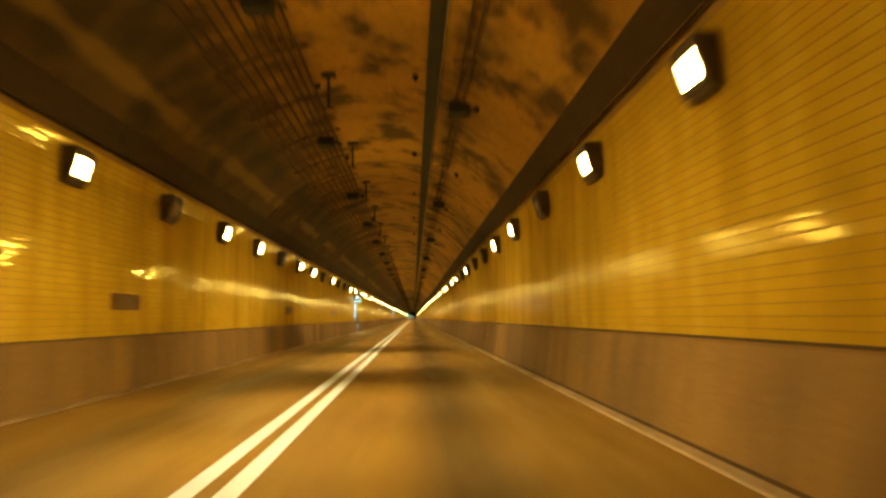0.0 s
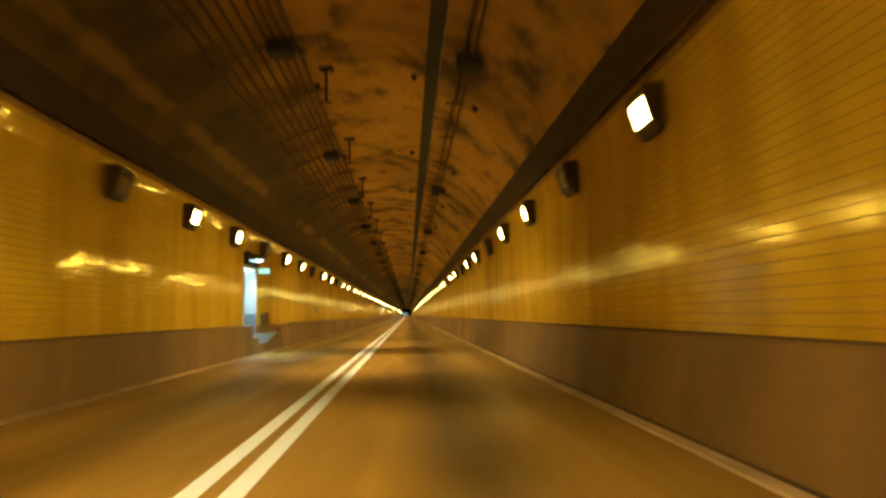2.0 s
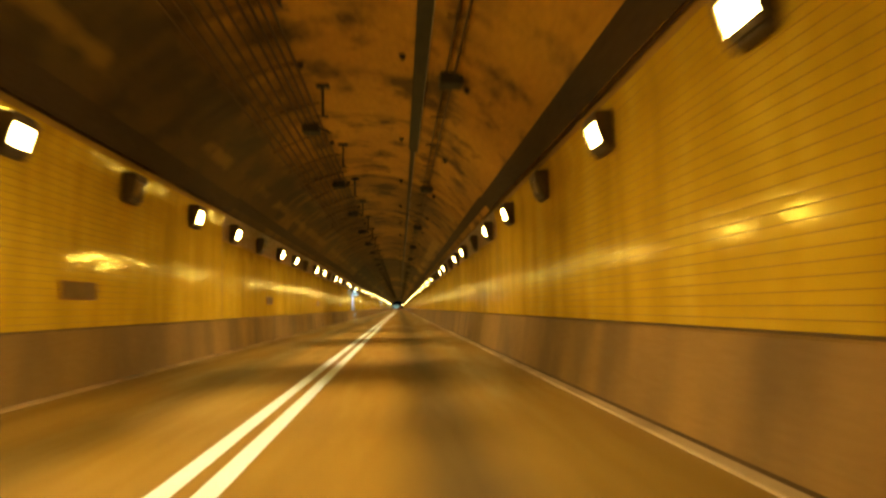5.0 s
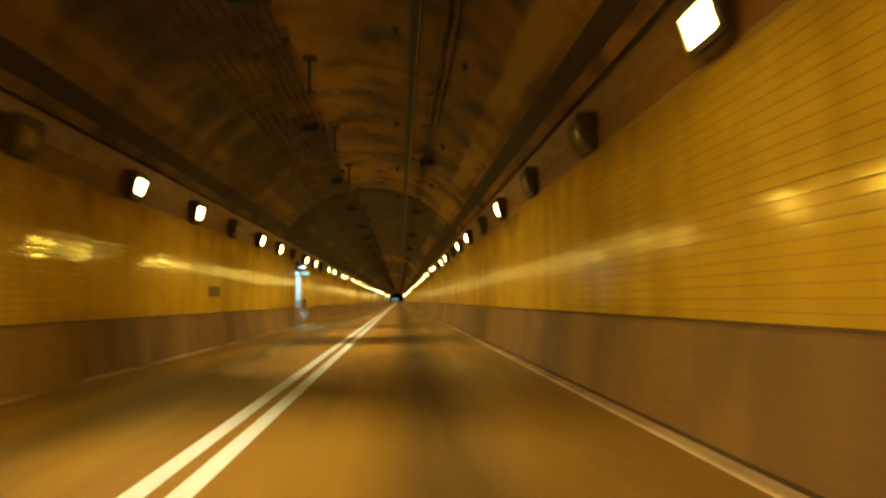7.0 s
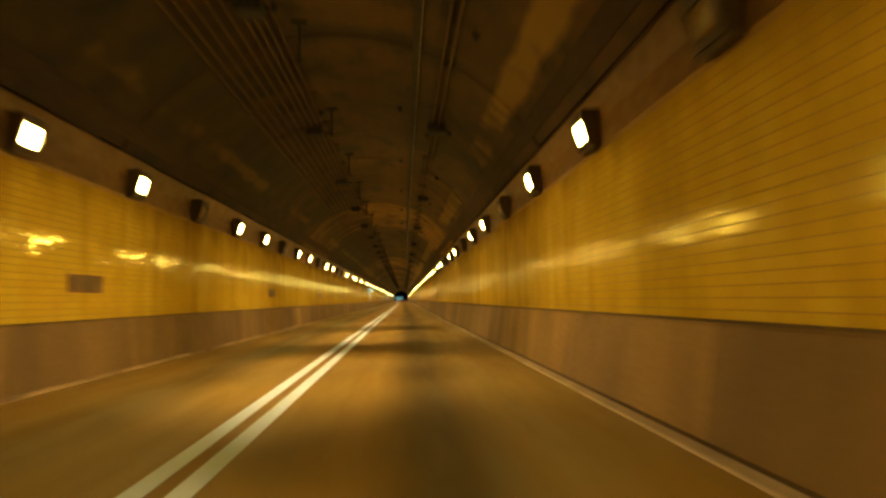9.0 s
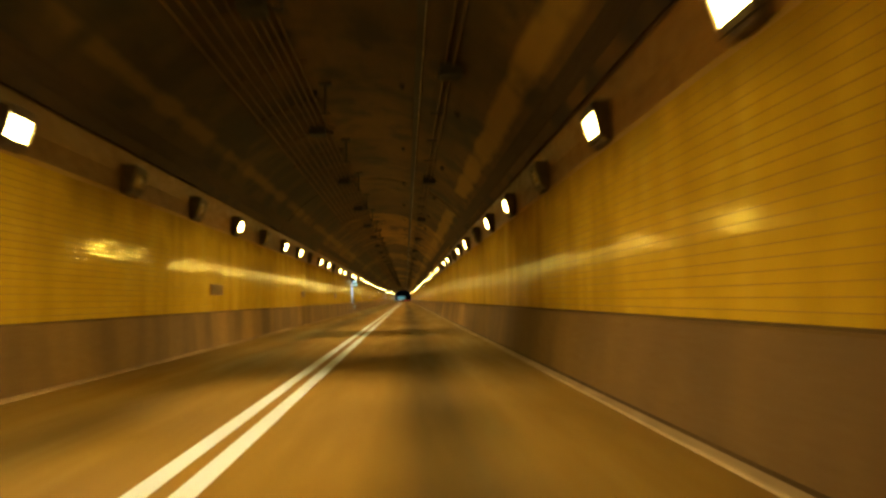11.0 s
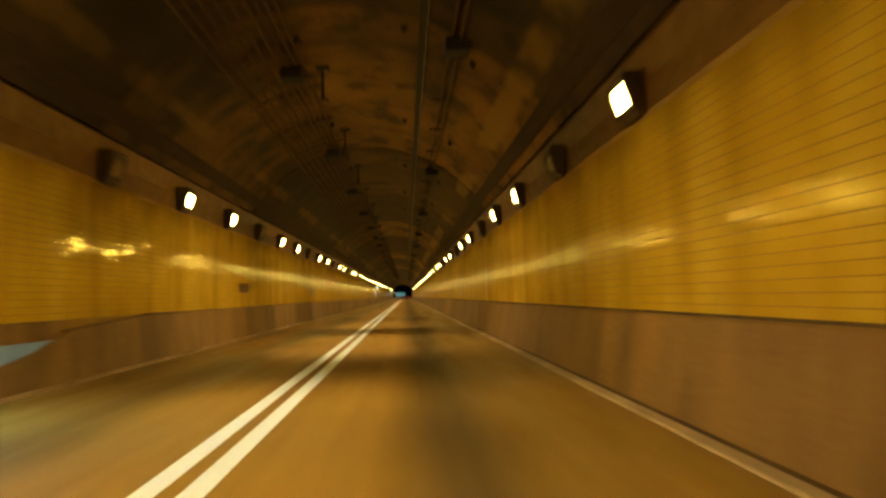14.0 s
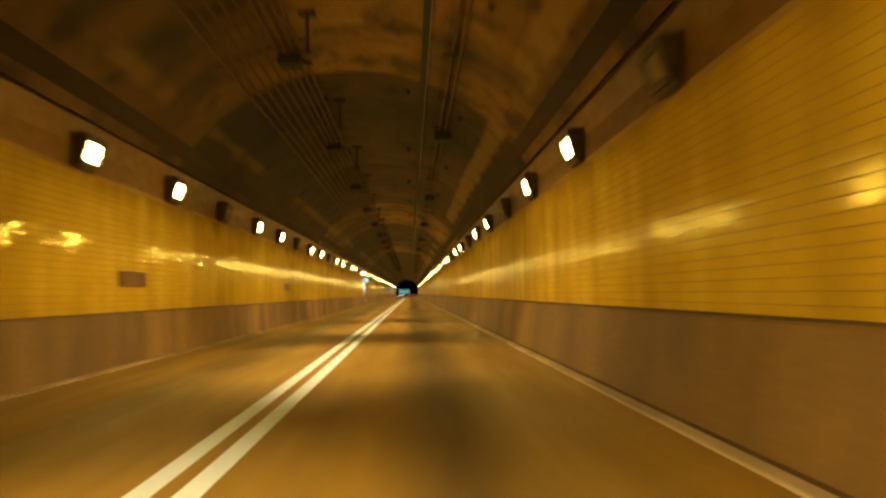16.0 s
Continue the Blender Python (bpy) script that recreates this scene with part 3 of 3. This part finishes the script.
def wall_lamp(lit):
    """A box floodlight on the wall at x = 0, its lens towards -x and tilted down."""
    top = thing("wall_lamp", "dark metal box floodlight, lit warm yellow, on the wall" if lit else "dark metal box floodlight, unlit, on the wall", "wall lamp",
                "floodlights along the tunnel walls")
    part("housing", shape([(-0.03, 0.29), (-0.27, 0.29), (-0.295, 0.26), (-0.135, -0.27), (-0.11, -0.29), (-0.03, -0.29)], -0.30, 0.30, 0.012), HOUSING, top)
    rim = bmesh.new()
    tilt = Matrix.Translation((-0.215, 0, -0.005)) @ Matrix.Rotation(-math.atan2(0.16, 0.53), 4, "Y")
    for y0, z0, y1, z1 in ((-0.30, 0.155, 0.30, 0.235), (-0.30, -0.235, 0.30, -0.155), (-0.30, -0.155, -0.21, 0.155), (0.21, -0.155, 0.30, 0.155)):
        block(-0.034, y0, z0, 0.006, y1, z1, 0.004, rim)
    bmesh.ops.transform(rim, matrix=tilt, verts=rim.verts)
    part("rim", rim, HOUSING, top)
    pane = bulged(0.21, 0.155, 0.042)
    bmesh.ops.transform(pane, matrix=tilt, verts=pane.verts)
    part("lens", pane, LAMP_LENS if lit else DEAD_LENS, top, "glowing lens" if lit else "dull unlit lens")
    if lit:
        bulb = new("bulb", LAMP_DATA)
        bulb.parent = top
        bulb.matrix_basis = Matrix.Translation((-0.325, 0, -0.04)) @ Matrix.Rotation(radians(90 - 29), 4, "Y")
    arm = block(-0.04, -0.12, -0.16, 0.0, 0.12, 0.16, 0.004)
    part("bracket", arm, DARK_STEEL, top)
    part("conduit", rod((-0.02, 0, 0.30), (-0.02, 0, 0.53), 0.014), STEEL, top)
    return top


OFF = {1: {8, 37, 38}, -1: {12, 13, 59}}
lamp_models = {}
for k in range(-13, 142):
    y = LAMP_FIRST + LAMP_GAP * k
    for side in (1, -1):
        lit = k % 3 != 1 and k not in OFF[side]
        m = pose(WALL_R, y, LAMP_Z) if side > 0 else pose(WALL_L, y, LAMP_Z, 0, 0, 180)
        if lit not in lamp_models:
            lamp_models[lit] = wall_lamp(lit)
            lamp_models[lit].matrix_basis = m
        else:
            copy_thing(lamp_models[lit], m)


# ---------------------------------------------------------------- vault fittings
def along_vault(name, x, r, drop, label, material=STEEL):
    z = vault_z(x) - drop
    bm = rod((x, BACK_END, z), (x, FAR_END, z), r, sides=8)
    ob = part(name, bm, material, None, label)
    return tagged(ob, label, "conduit", "conduits under the vault")


for x in (-3.51, -3.34, -3.16, -2.97, -2.78, -2.58, -2.43, -2.28, -2.12):
    along_vault("conduit", x, 0.030, 0.06, "soot-browned steel conduit run under the vault", CONDUIT)
for x in (0.94, 1.09):
    along_vault("conduit", x, 0.025, 0.07, "soot-browned steel conduit run under the vault", CONDUIT)
for y0, y1, x0, x1 in ((BACK_END, STEP_Y, 0.31, 0.57), (STEP_Y, FAR_END, 0.36, 0.49)):
    tray = thing("cable_tray", "dark cable tray with a steel lip along the vault", "cable tray", "cable trays along the vault", (0, y0, 0))
    za, zb = vault_z(x0) - 0.05, vault_z(x1) - 0.05
    part("tray", shape([(x0, za), (x1, zb), (x1, zb + 0.04), (x0, za + 0.04)], 0, y1 - y0), DARK_STEEL, tray)
    part("lip", shape([(x1, zb - 0.02), (x1 + 0.02, zb - 0.02), (x1 + 0.02, zb + 0.05), (x1, zb + 0.05)], 0, y1 - y0), STEEL, tray)
for side, x in ((1, WALL_R - 0.14), (-1, WALL_L + 0.14)):
    ob = part("wall_cable", rod((x, BACK_END, SPRING - 0.02), (x, FAR_END, SPRING - 0.02), 0.012, sides=6), CONDUIT, None)
    tagged(ob, "dark cable clipped under the cornice", "cable")


def hanger():
    top = thing("hanger_rod", "dark steel rod hanging from the vault with a foot bar", "hanger", "hangers along the vault")
    part("cap_plate", block(-0.15, -0.11, -0.07, 0.15, 0.11, 0.0, 0.01), DARK_STEEL, top)
    part("rod", rod((0, 0, -0.74), (0, 0, -0.04), 0.032), DARK_STEEL, top)
    part("foot_bar", block(-0.13, -0.02, -0.76, 0.13, 0.02, -0.73, 0.004), DARK_STEEL, top)
    return top


def detector():
    top = thing("detector", "small dark detector housing on the vault", "detector", "detectors along the vault")
    part("base", rod((0, 0, -0.05), (0, 0, 0.03), 0.07, sides=14), DARK_STEEL, top)
    part("head", rod((0, 0, -0.11), (0, 0, -0.05), 0.035, sides=14, r2=0.055), DARK_STEEL, top)
    return top


def strap():
    """A bent strap that carries the left conduits."""
    xs = [-3.63 + 0.17 * i for i in range(11)]
    bm = shape([(x, vault_z(x) - 0.015) for x in xs] + [(x, vault_z(x) - 0.05) for x in reversed(xs)], -0.025, 0.025)
    ob = part("conduit_strap", bm, CONDUIT, None)
    return tagged(ob, "bent steel strap that carries the conduits", "strap", "straps along the vault")


def cross_bar():
    bm = block(0.76, -0.02, vault_z(1.0) - 0.10, 1.28, 0.02, vault_z(1.0) - 0.07, 0.004)
    ob = part("cross_bar", bm, DARK_STEEL, None)
    return tagged(ob, "short steel bar across the conduits", "bracket", "cross bars along the vault")


def junction_box():
    top = thing("junction_box", "dark steel junction box fixed to the conduits", "junction box", "junction boxes along the vault")
    part("body", block(-0.26, -0.22, -0.22, 0.2, 0.22, 0.0, 0.015), DARK_STEEL, top)
    part("cover", block(-0.24, -0.20, -0.235, 0.18, 0.20, -0.22, 0.004), DARK_STEEL, top)
    part("gland", rod((0.2, 0, -0.1), (0.42, 0, -0.16), 0.03), DARK_STEEL, top)
    return top


def spread(model, first, gap, place, lo=-20.0, hi=480.0):
    """The model, moved to the first place, and copies of it at every gap."""
    y, made = first + math.ceil((lo - first) / gap) * gap, False
    while y < hi:
        m = place(y)
        if not made:
            model.matrix_basis, made = m, True
        else:
            copy_thing(model, m)
        y += gap


spread(hanger(), HANGER_FIRST, HANGER_GAP, lambda y: pose(-1.75, y, vault_z(-1.75)))
spread(detector(), DETECTOR_FIRST, DETECTOR_GAP, lambda y: pose(0.08, y, vault_z(0.08)))
spread(detector(), DETECTOR_FIRST + 0.3, DETECTOR_GAP, lambda y: pose(1.39, y, vault_z(1.39)))
spread(detector(), DETECTOR_FIRST + 0.8, DETECTOR_GAP, lambda y: pose(-2.05, y, vault_z(-2.05)))
spread(strap(), HANGER_FIRST + 1.2, HANGER_GAP / 2, lambda y: pose(0, y, 0), hi=420)
spread(cross_bar(), HANGER_FIRST + 0.6, HANGER_GAP / 2, lambda y: pose(0, y, 0), hi=420)
spread(junction_box(), 13.8, 3 * LAMP_GAP, lambda y: pose(1.07, y, vault_z(1.07) - 0.03))
spread(junction_box(), 34.97, 8.45, lambda y: pose(-2.35, y, vault_z(-2.35) - 0.06))


# ---------------------------------------------------------------- wall panels
def wall_panel():
    top = thing("wall_panel", "brownish metal access panel on the tiled wall", "panel", "access panels along the wall")
    part("plate", block(0.0, -0.60, -0.14, 0.018, 0.60, 0.14, 0.003), PLATE, top)
    edge = bmesh.new()
    for y0, z0, y1, z1 in ((-0.62, 0.13, 0.62, 0.155), (-0.62, -0.155, 0.62, -0.13), (-0.62, -0.13, -0.595, 0.13), (0.595, -0.13, 0.62, 0.13)):
        block(0.0, y0, z0, 0.028, y1, z1, 0.003, edge)
    part("frame", edge, BROWN_BOX, top)
    for i in range(4):
        z = -0.09 + 0.06 * i
        part("louvre", block(0.018, -0.56, z, 0.026, 0.56, z + 0.022, 0.002), PLATE, top)
    return top


model = wall_panel()
first = True
for n in range(-2, 30):
    if n in (3, 10, 17, 24):
        continue
    m = pose(WALL_L + 0.002, PANEL_FIRST + n * PANEL_GAP, 1.63)
    if first:
        model.matrix_basis, first = m, False
    else:
        copy_thing(model, m)


# ---------------------------------------------------------------- cross passages
SOFFIT_DATA = bpy.data.lights.new("soffit_bulb", "AREA")
SOFFIT_DATA.shape, SOFFIT_DATA.size, SOFFIT_DATA.size_y = "RECTANGLE", 0.30, 1.3
SOFFIT_DATA.energy, SOFFIT_DATA.color, SOFFIT_DATA.spread = 15.0, DOOR_COLOUR, radians(58)


def passage(d):
    """A white passage behind the opening at y = d."""
    x0, x1, w = WALL_L - 0.45, WALL_L - 3.0, DOOR_WIDE
    room = tagged(new("passage"), "white painted cross passage behind the tunnel wall", "passage", kind="structure")
    part("floor", block(x1, d - 0.1, -0.12, WALL_L - 0.01, d + w + 0.1, 0.002), BARRIER, room)
    part("side_wall", block(x1, d - 0.16, 0.0, x0, d - 0.005, DOOR_TOP + 0.2), WHITE, room)
    part("side_wall", block(x1, d + w + 0.005, 0.0, x0, d + w + 0.16, DOOR_TOP + 0.2), WHITE, room)
    # End wall and roof in grey: the inner passage's shade put into their colour.
    part("end_wall", block(x1 - 0.15, d - 0.16, 0.0, x1, d + w + 0.16, DOOR_TOP + 0.2), GREY_DOOR, room)
    part("roof", block(x1, d - 0.1, DOOR_TOP + 0.01, x0, d + w + 0.1, DOOR_TOP + 0.15), GREY_DOOR, room)
    part("jamb", block(WALL_L - 0.45, d, 0.0, WALL_L + 0.02, d + 0.05, DOOR_TOP, 0.004), WHITE, room)
    part("jamb", block(WALL_L - 0.45, d + w - 0.05, 0.0, WALL_L + 0.02, d + w, DOOR_TOP, 0.004), WHITE, room)
    part("head", block(WALL_L - 0.45, d + 0.05, DOOR_TOP - 0.05, WALL_L + 0.02, d + w - 0.05, DOOR_TOP, 0.004), WHITE, room)
    for y0, y1 in ((d - 0.004, d + 0.004), (d + w - 0.004, d + w + 0.004)):
        part("dado", block(x1 + 0.02, y0, 0.0, x0 - 0.005, y1, 1.32), GREY_DOOR, room, "grey painted lower wall")
    part("notice", block(WALL_L - 0.38, d + w - 0.056, 1.55, WALL_L - 0.12, d + w - 0.05, 1.95), WHITE, room, "white notice plate")
    leaf = tagged(new("steel_door"), "grey steel door at the end of the passage", "door", "passage doors")
    leaf.location = (x1, d + w / 2, 0)
    part("leaf", block(0.0, -0.5, 0.01, 0.05, 0.5, 2.1, 0.004), GREY_DOOR, leaf)
    part("handle", rod((0.09, 0.36, 1.05), (0.09, 0.24, 1.05), 0.012), STEEL, leaf)
    part("window_pane", block(0.05, -0.1, 1.4, 0.056, 0.1, 1.8), GLASS, leaf)
    part("surround", block(WALL_L - 0.003, d - 0.13, 0.997, WALL_L + 0.016, d - 0.004, DOOR_TOP, 0.004), WHITE, room, "white strip beside the opening")
    part("surround", block(WALL_L - 0.003, d + w + 0.004, 1.38, WALL_L + 0.016, d + w + 0.16, DOOR_TOP, 0.004), WHITE, room, "white strip beside the opening")
    part("surround", block(WALL_L - 0.003, d + w + 0.02, 0.997, WALL_L + 0.016, d + w + 0.16, 1.376, 0.004), GREY_DOOR, room, "grey painted foot of the surround")
    part("dado", block(WALL_L - 0.446, d + w - 0.058, 0.002, WALL_L + 0.022, d + w - 0.051, 1.38), GREY_DOOR, room, "grey painted lower jamb")
    panel = thing("soffit_light", "white glowing light panel under the head of a passage opening", "ceiling light", "passage lights", (WALL_L - 0.21, d + w / 2, DOOR_TOP - 0.05))
    part("frame", block(-0.20, -0.74, -0.05, 0.20, 0.74, 0.0, 0.006), STEEL, panel)
    part("diffuser", block(-0.19, -0.73, -0.062, 0.19, 0.73, -0.05, 0.004), DOME, panel, "glowing white diffuser")
    bulb = new("soffit_bulb", SOFFIT_DATA)
    bulb.parent = panel
    bulb.location = (0.0, 0.0, -0.075)


def head_box():
    top = thing("sign_box", "unlit black box sign above a passage opening", "sign", "passage signs")
    part("case", block(0.0, 0.0, 0.0, 0.16, 1.5, 0.42, 0.012), DARK_STEEL, top)
    part("face", block(0.16, 0.05, 0.04, 0.166, 1.45, 0.38, 0.002), GLASS, top)
    return top


DOME_DATA = bpy.data.lights.new("dome_bulb", "AREA")
DOME_DATA.shape, DOME_DATA.size, DOME_DATA.energy, DOME_DATA.color, DOME_DATA.spread = "DISK", 0.2, 66.0, DOOR_COLOUR, radians(112)


def dome_lamp():
    top = thing("dome_lamp", "white glowing dome lamp over a passage opening", "wall lamp", "passage dome lamps")
    part("arm", rod((0.0, 0, 0.05), (0.24, 0, 0.05), 0.018), DARK_STEEL, top)
    part("hood", rod((0.24, 0, 0.045), (0.24, 0, 0.10), 0.16, sides=20, r2=0.06), DARK_STEEL, top)
    bm = bmesh.new()
    bmesh.ops.create_uvsphere(bm, u_segments=20, v_segments=10, radius=0.15, matrix=Matrix.Translation((0.24, 0, 0.03)) @ Matrix.Diagonal((1, 1, 0.34, 1)))
    part("diffuser", bm, DOME, top, "glowing white diffuser")
    bulb = new("dome_bulb", DOME_DATA)
    bulb.parent = top
    bulb.location = (0.42, 0.12, -0.09)
    return top


def exit_sign():
    top = thing("exit_sign", "green lit sign on an arm beside a passage", "sign", "passage exit signs")
    part("arm", rod((0.0, 0, 0.0), (0.10, 0, 0.0), 0.015), DARK_STEEL, top)
    part("case", block(0.08, -0.03, -0.11, 0.50, 0.03, 0.11, 0.008), DARK_STEEL, top)
    part("face", block(0.095, -0.036, -0.095, 0.485, -0.03, 0.095, 0.002), EXIT_GREEN, top, "glowing green face")
    for x, w in ((0.12, 0.17), (0.33, 0.12)):
        part("bar", block(x, -0.0395, -0.035, x + w, -0.036, 0.035), EXIT_PALE, top, "pale bar in place of writing")
    return top


def call_box():
    top = thing("call_box", "small dark green cabinet on the wall beside a passage", "cabinet", "wall cabinets beside the passages")
    part("body", block(0.0, -0.10, 0.0, 0.08, 0.10, 0.34, 0.01), GREEN_BOX, top)
    part("door", block(0.08, -0.085, 0.02, 0.086, 0.085, 0.32, 0.003), GREEN_BOX, top)
    part("handle", block(0.086, 0.05, 0.14, 0.098, 0.065, 0.22, 0.003), STEEL, top)
    part("bell", rod((0.0, 0.0, 0.36), (0.09, 0.0, 0.36), 0.13, sides=18), GREEN_BOX, top, "round dark green cap")
    return top


def hose_cabinet():
    top = thing("hose_cabinet", "brown metal cabinet on the wall beside a passage", "cabinet", "wall cabinets beside the passages")
    part("body", block(0.0, -0.14, 0.0, 0.08, 0.14, 0.46, 0.01), BROWN_BOX, top)
    part("door", block(0.08, -0.125, 0.02, 0.086, 0.125, 0.44, 0.003), BROWN_BOX, top)
    part("handle", block(0.086, 0.08, 0.18, 0.098, 0.095, 0.28, 0.003), STEEL, top)
    return top


models = {}
for d in DOORS:
    passage(d)
    for maker, x, dy, z in ((head_box, WALL_L + 0.003, -0.02, DOOR_TOP + 0.01), (dome_lamp, WALL_L, 1.05, 3.15), (exit_sign, WALL_L, 1.72, 2.86),
                            (call_box, WALL_L + 0.012, 2.70, 0.92), (hose_cabinet, WALL_L + 0.012, 3.48, 0.98)):
        m = pose(x, d + dy, z)
        if maker not in models:
            models[maker] = maker()
            models[maker].matrix_basis = m
        else:
            copy_thing(models[maker], m)


# ---------------------------------------------------------------- far traffic and the far portal
def far_car(x, y):
    top = thing("car", "dark car far down the tunnel with its lights on", "car", "cars far ahead", (x, y, 0))
    part("body", shape([(-0.9, 0.3), (0.9, 0.3), (0.92, 0.75), (0.85, 0.95), (-0.85, 0.95), (-0.92, 0.75)], -2.2, 2.2, 0.06), CAR_PAINT, top)
    part("cabin", shape([(-0.82, 0.95), (0.82, 0.95), (0.62, 1.45), (-0.62, 1.45)], -1.6, 0.9, 0.05), GLASS, top)
    for wx in (-0.82, 0.82):
        for wy in (-1.35, 1.35):
            wheel = part("wheel", rod((wx - 0.1, wy, 0.33), (wx + 0.1, wy, 0.33), 0.33, sides=20), RUBBER, top)
            part("rim", rod((wx - 0.105, wy, 0.33), (wx + 0.105, wy, 0.33), 0.2, sides=16), STEEL, wheel)
    for lx in (-0.72, 0.72):
        part("tail_light", block(lx - 0.16, -2.23, 0.68, lx + 0.16, -2.19, 0.86, 0.01), RED_LIGHT, top, "glowing red tail light")
        part("head_light", block(lx - 0.14, 2.19, 0.62, lx + 0.14, 2.23, 0.78, 0.01), WHITE_LIGHT, top, "glowing head light")
    return top


car = far_car(0.55, 560.0)
copy_thing(car, pose(-3.3, 585.0, 0, 0, 0, 180))
# Board and posts are added to carry the blue-green glow beyond the portal.
board = thing("sign_board", "blue-green glowing board on two posts, added for the glow beyond the portal", "sign", at=(-2.4, 604.0, 0))
part("panel", block(-2.1, -0.1, 1.3, 2.1, 0.1, 2.9, 0.02), DARK_STEEL, board)
part("face", block(-2.0, -0.12, 1.4, 2.0, -0.1, 2.8, 0.005), TEAL, board, "glowing blue-green face")
for x in (-1.7, 1.7):
    part("post", block(x - 0.08, 0.1, 0.0, x + 0.08, 0.26, 2.7, 0.01), STEEL, board)

# ---------------------------------------------------------------- single tiles
one = {}
for side, owner in ((1, wall_right), (-1, wall_left)):
    a, b, lo, hi = SINGLE[side]
    y0 = -12.0
    wall = WALL_R if side > 0 else WALL_L
    g = 0.003
    bm = bmesh.new()
    base = [bm.verts.new((side * 0.006, y, z)) for y, z in ((g, g), (TILE_LONG - g, g), (TILE_LONG - g, TILE_ROW - g), (g, TILE_ROW - g))]
    g = 0.0055
    face = [bm.verts.new((0, y, z)) for y, z in ((g, g), (TILE_LONG - g, g), (TILE_LONG - g, TILE_ROW - g), (g, TILE_ROW - g))]
    bm.faces.new(face)
    bm.faces.new(base)
    for q in range(4):
        bm.faces.new((base[q], base[(q + 1) % 4], face[(q + 1) % 4], face[q]))
    bmesh.ops.recalc_face_normals(bm, faces=bm.faces)
    me = bpy.data.meshes.new("tile")
    bm.to_mesh(me)
    bm.free()
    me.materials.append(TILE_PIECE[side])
    for j in range(int((TOP_A - TILE_FOOT) / TILE_ROW)):
        z = TILE_FOOT + j * TILE_ROW
        for i in range(int((STEP_Y - y0) / TILE_LONG)):
            y = y0 + i * TILE_LONG + (j % 2) * TILE_LONG / 2
            if a <= y < b and lo - 0.01 <= z < hi:
                ob = new("tile", me)
                ob.location = (wall, y, z)
                ob.rotation_euler = (0, rng.gauss(0, 0.004), rng.gauss(0, 0.004))
                ob.parent = owner
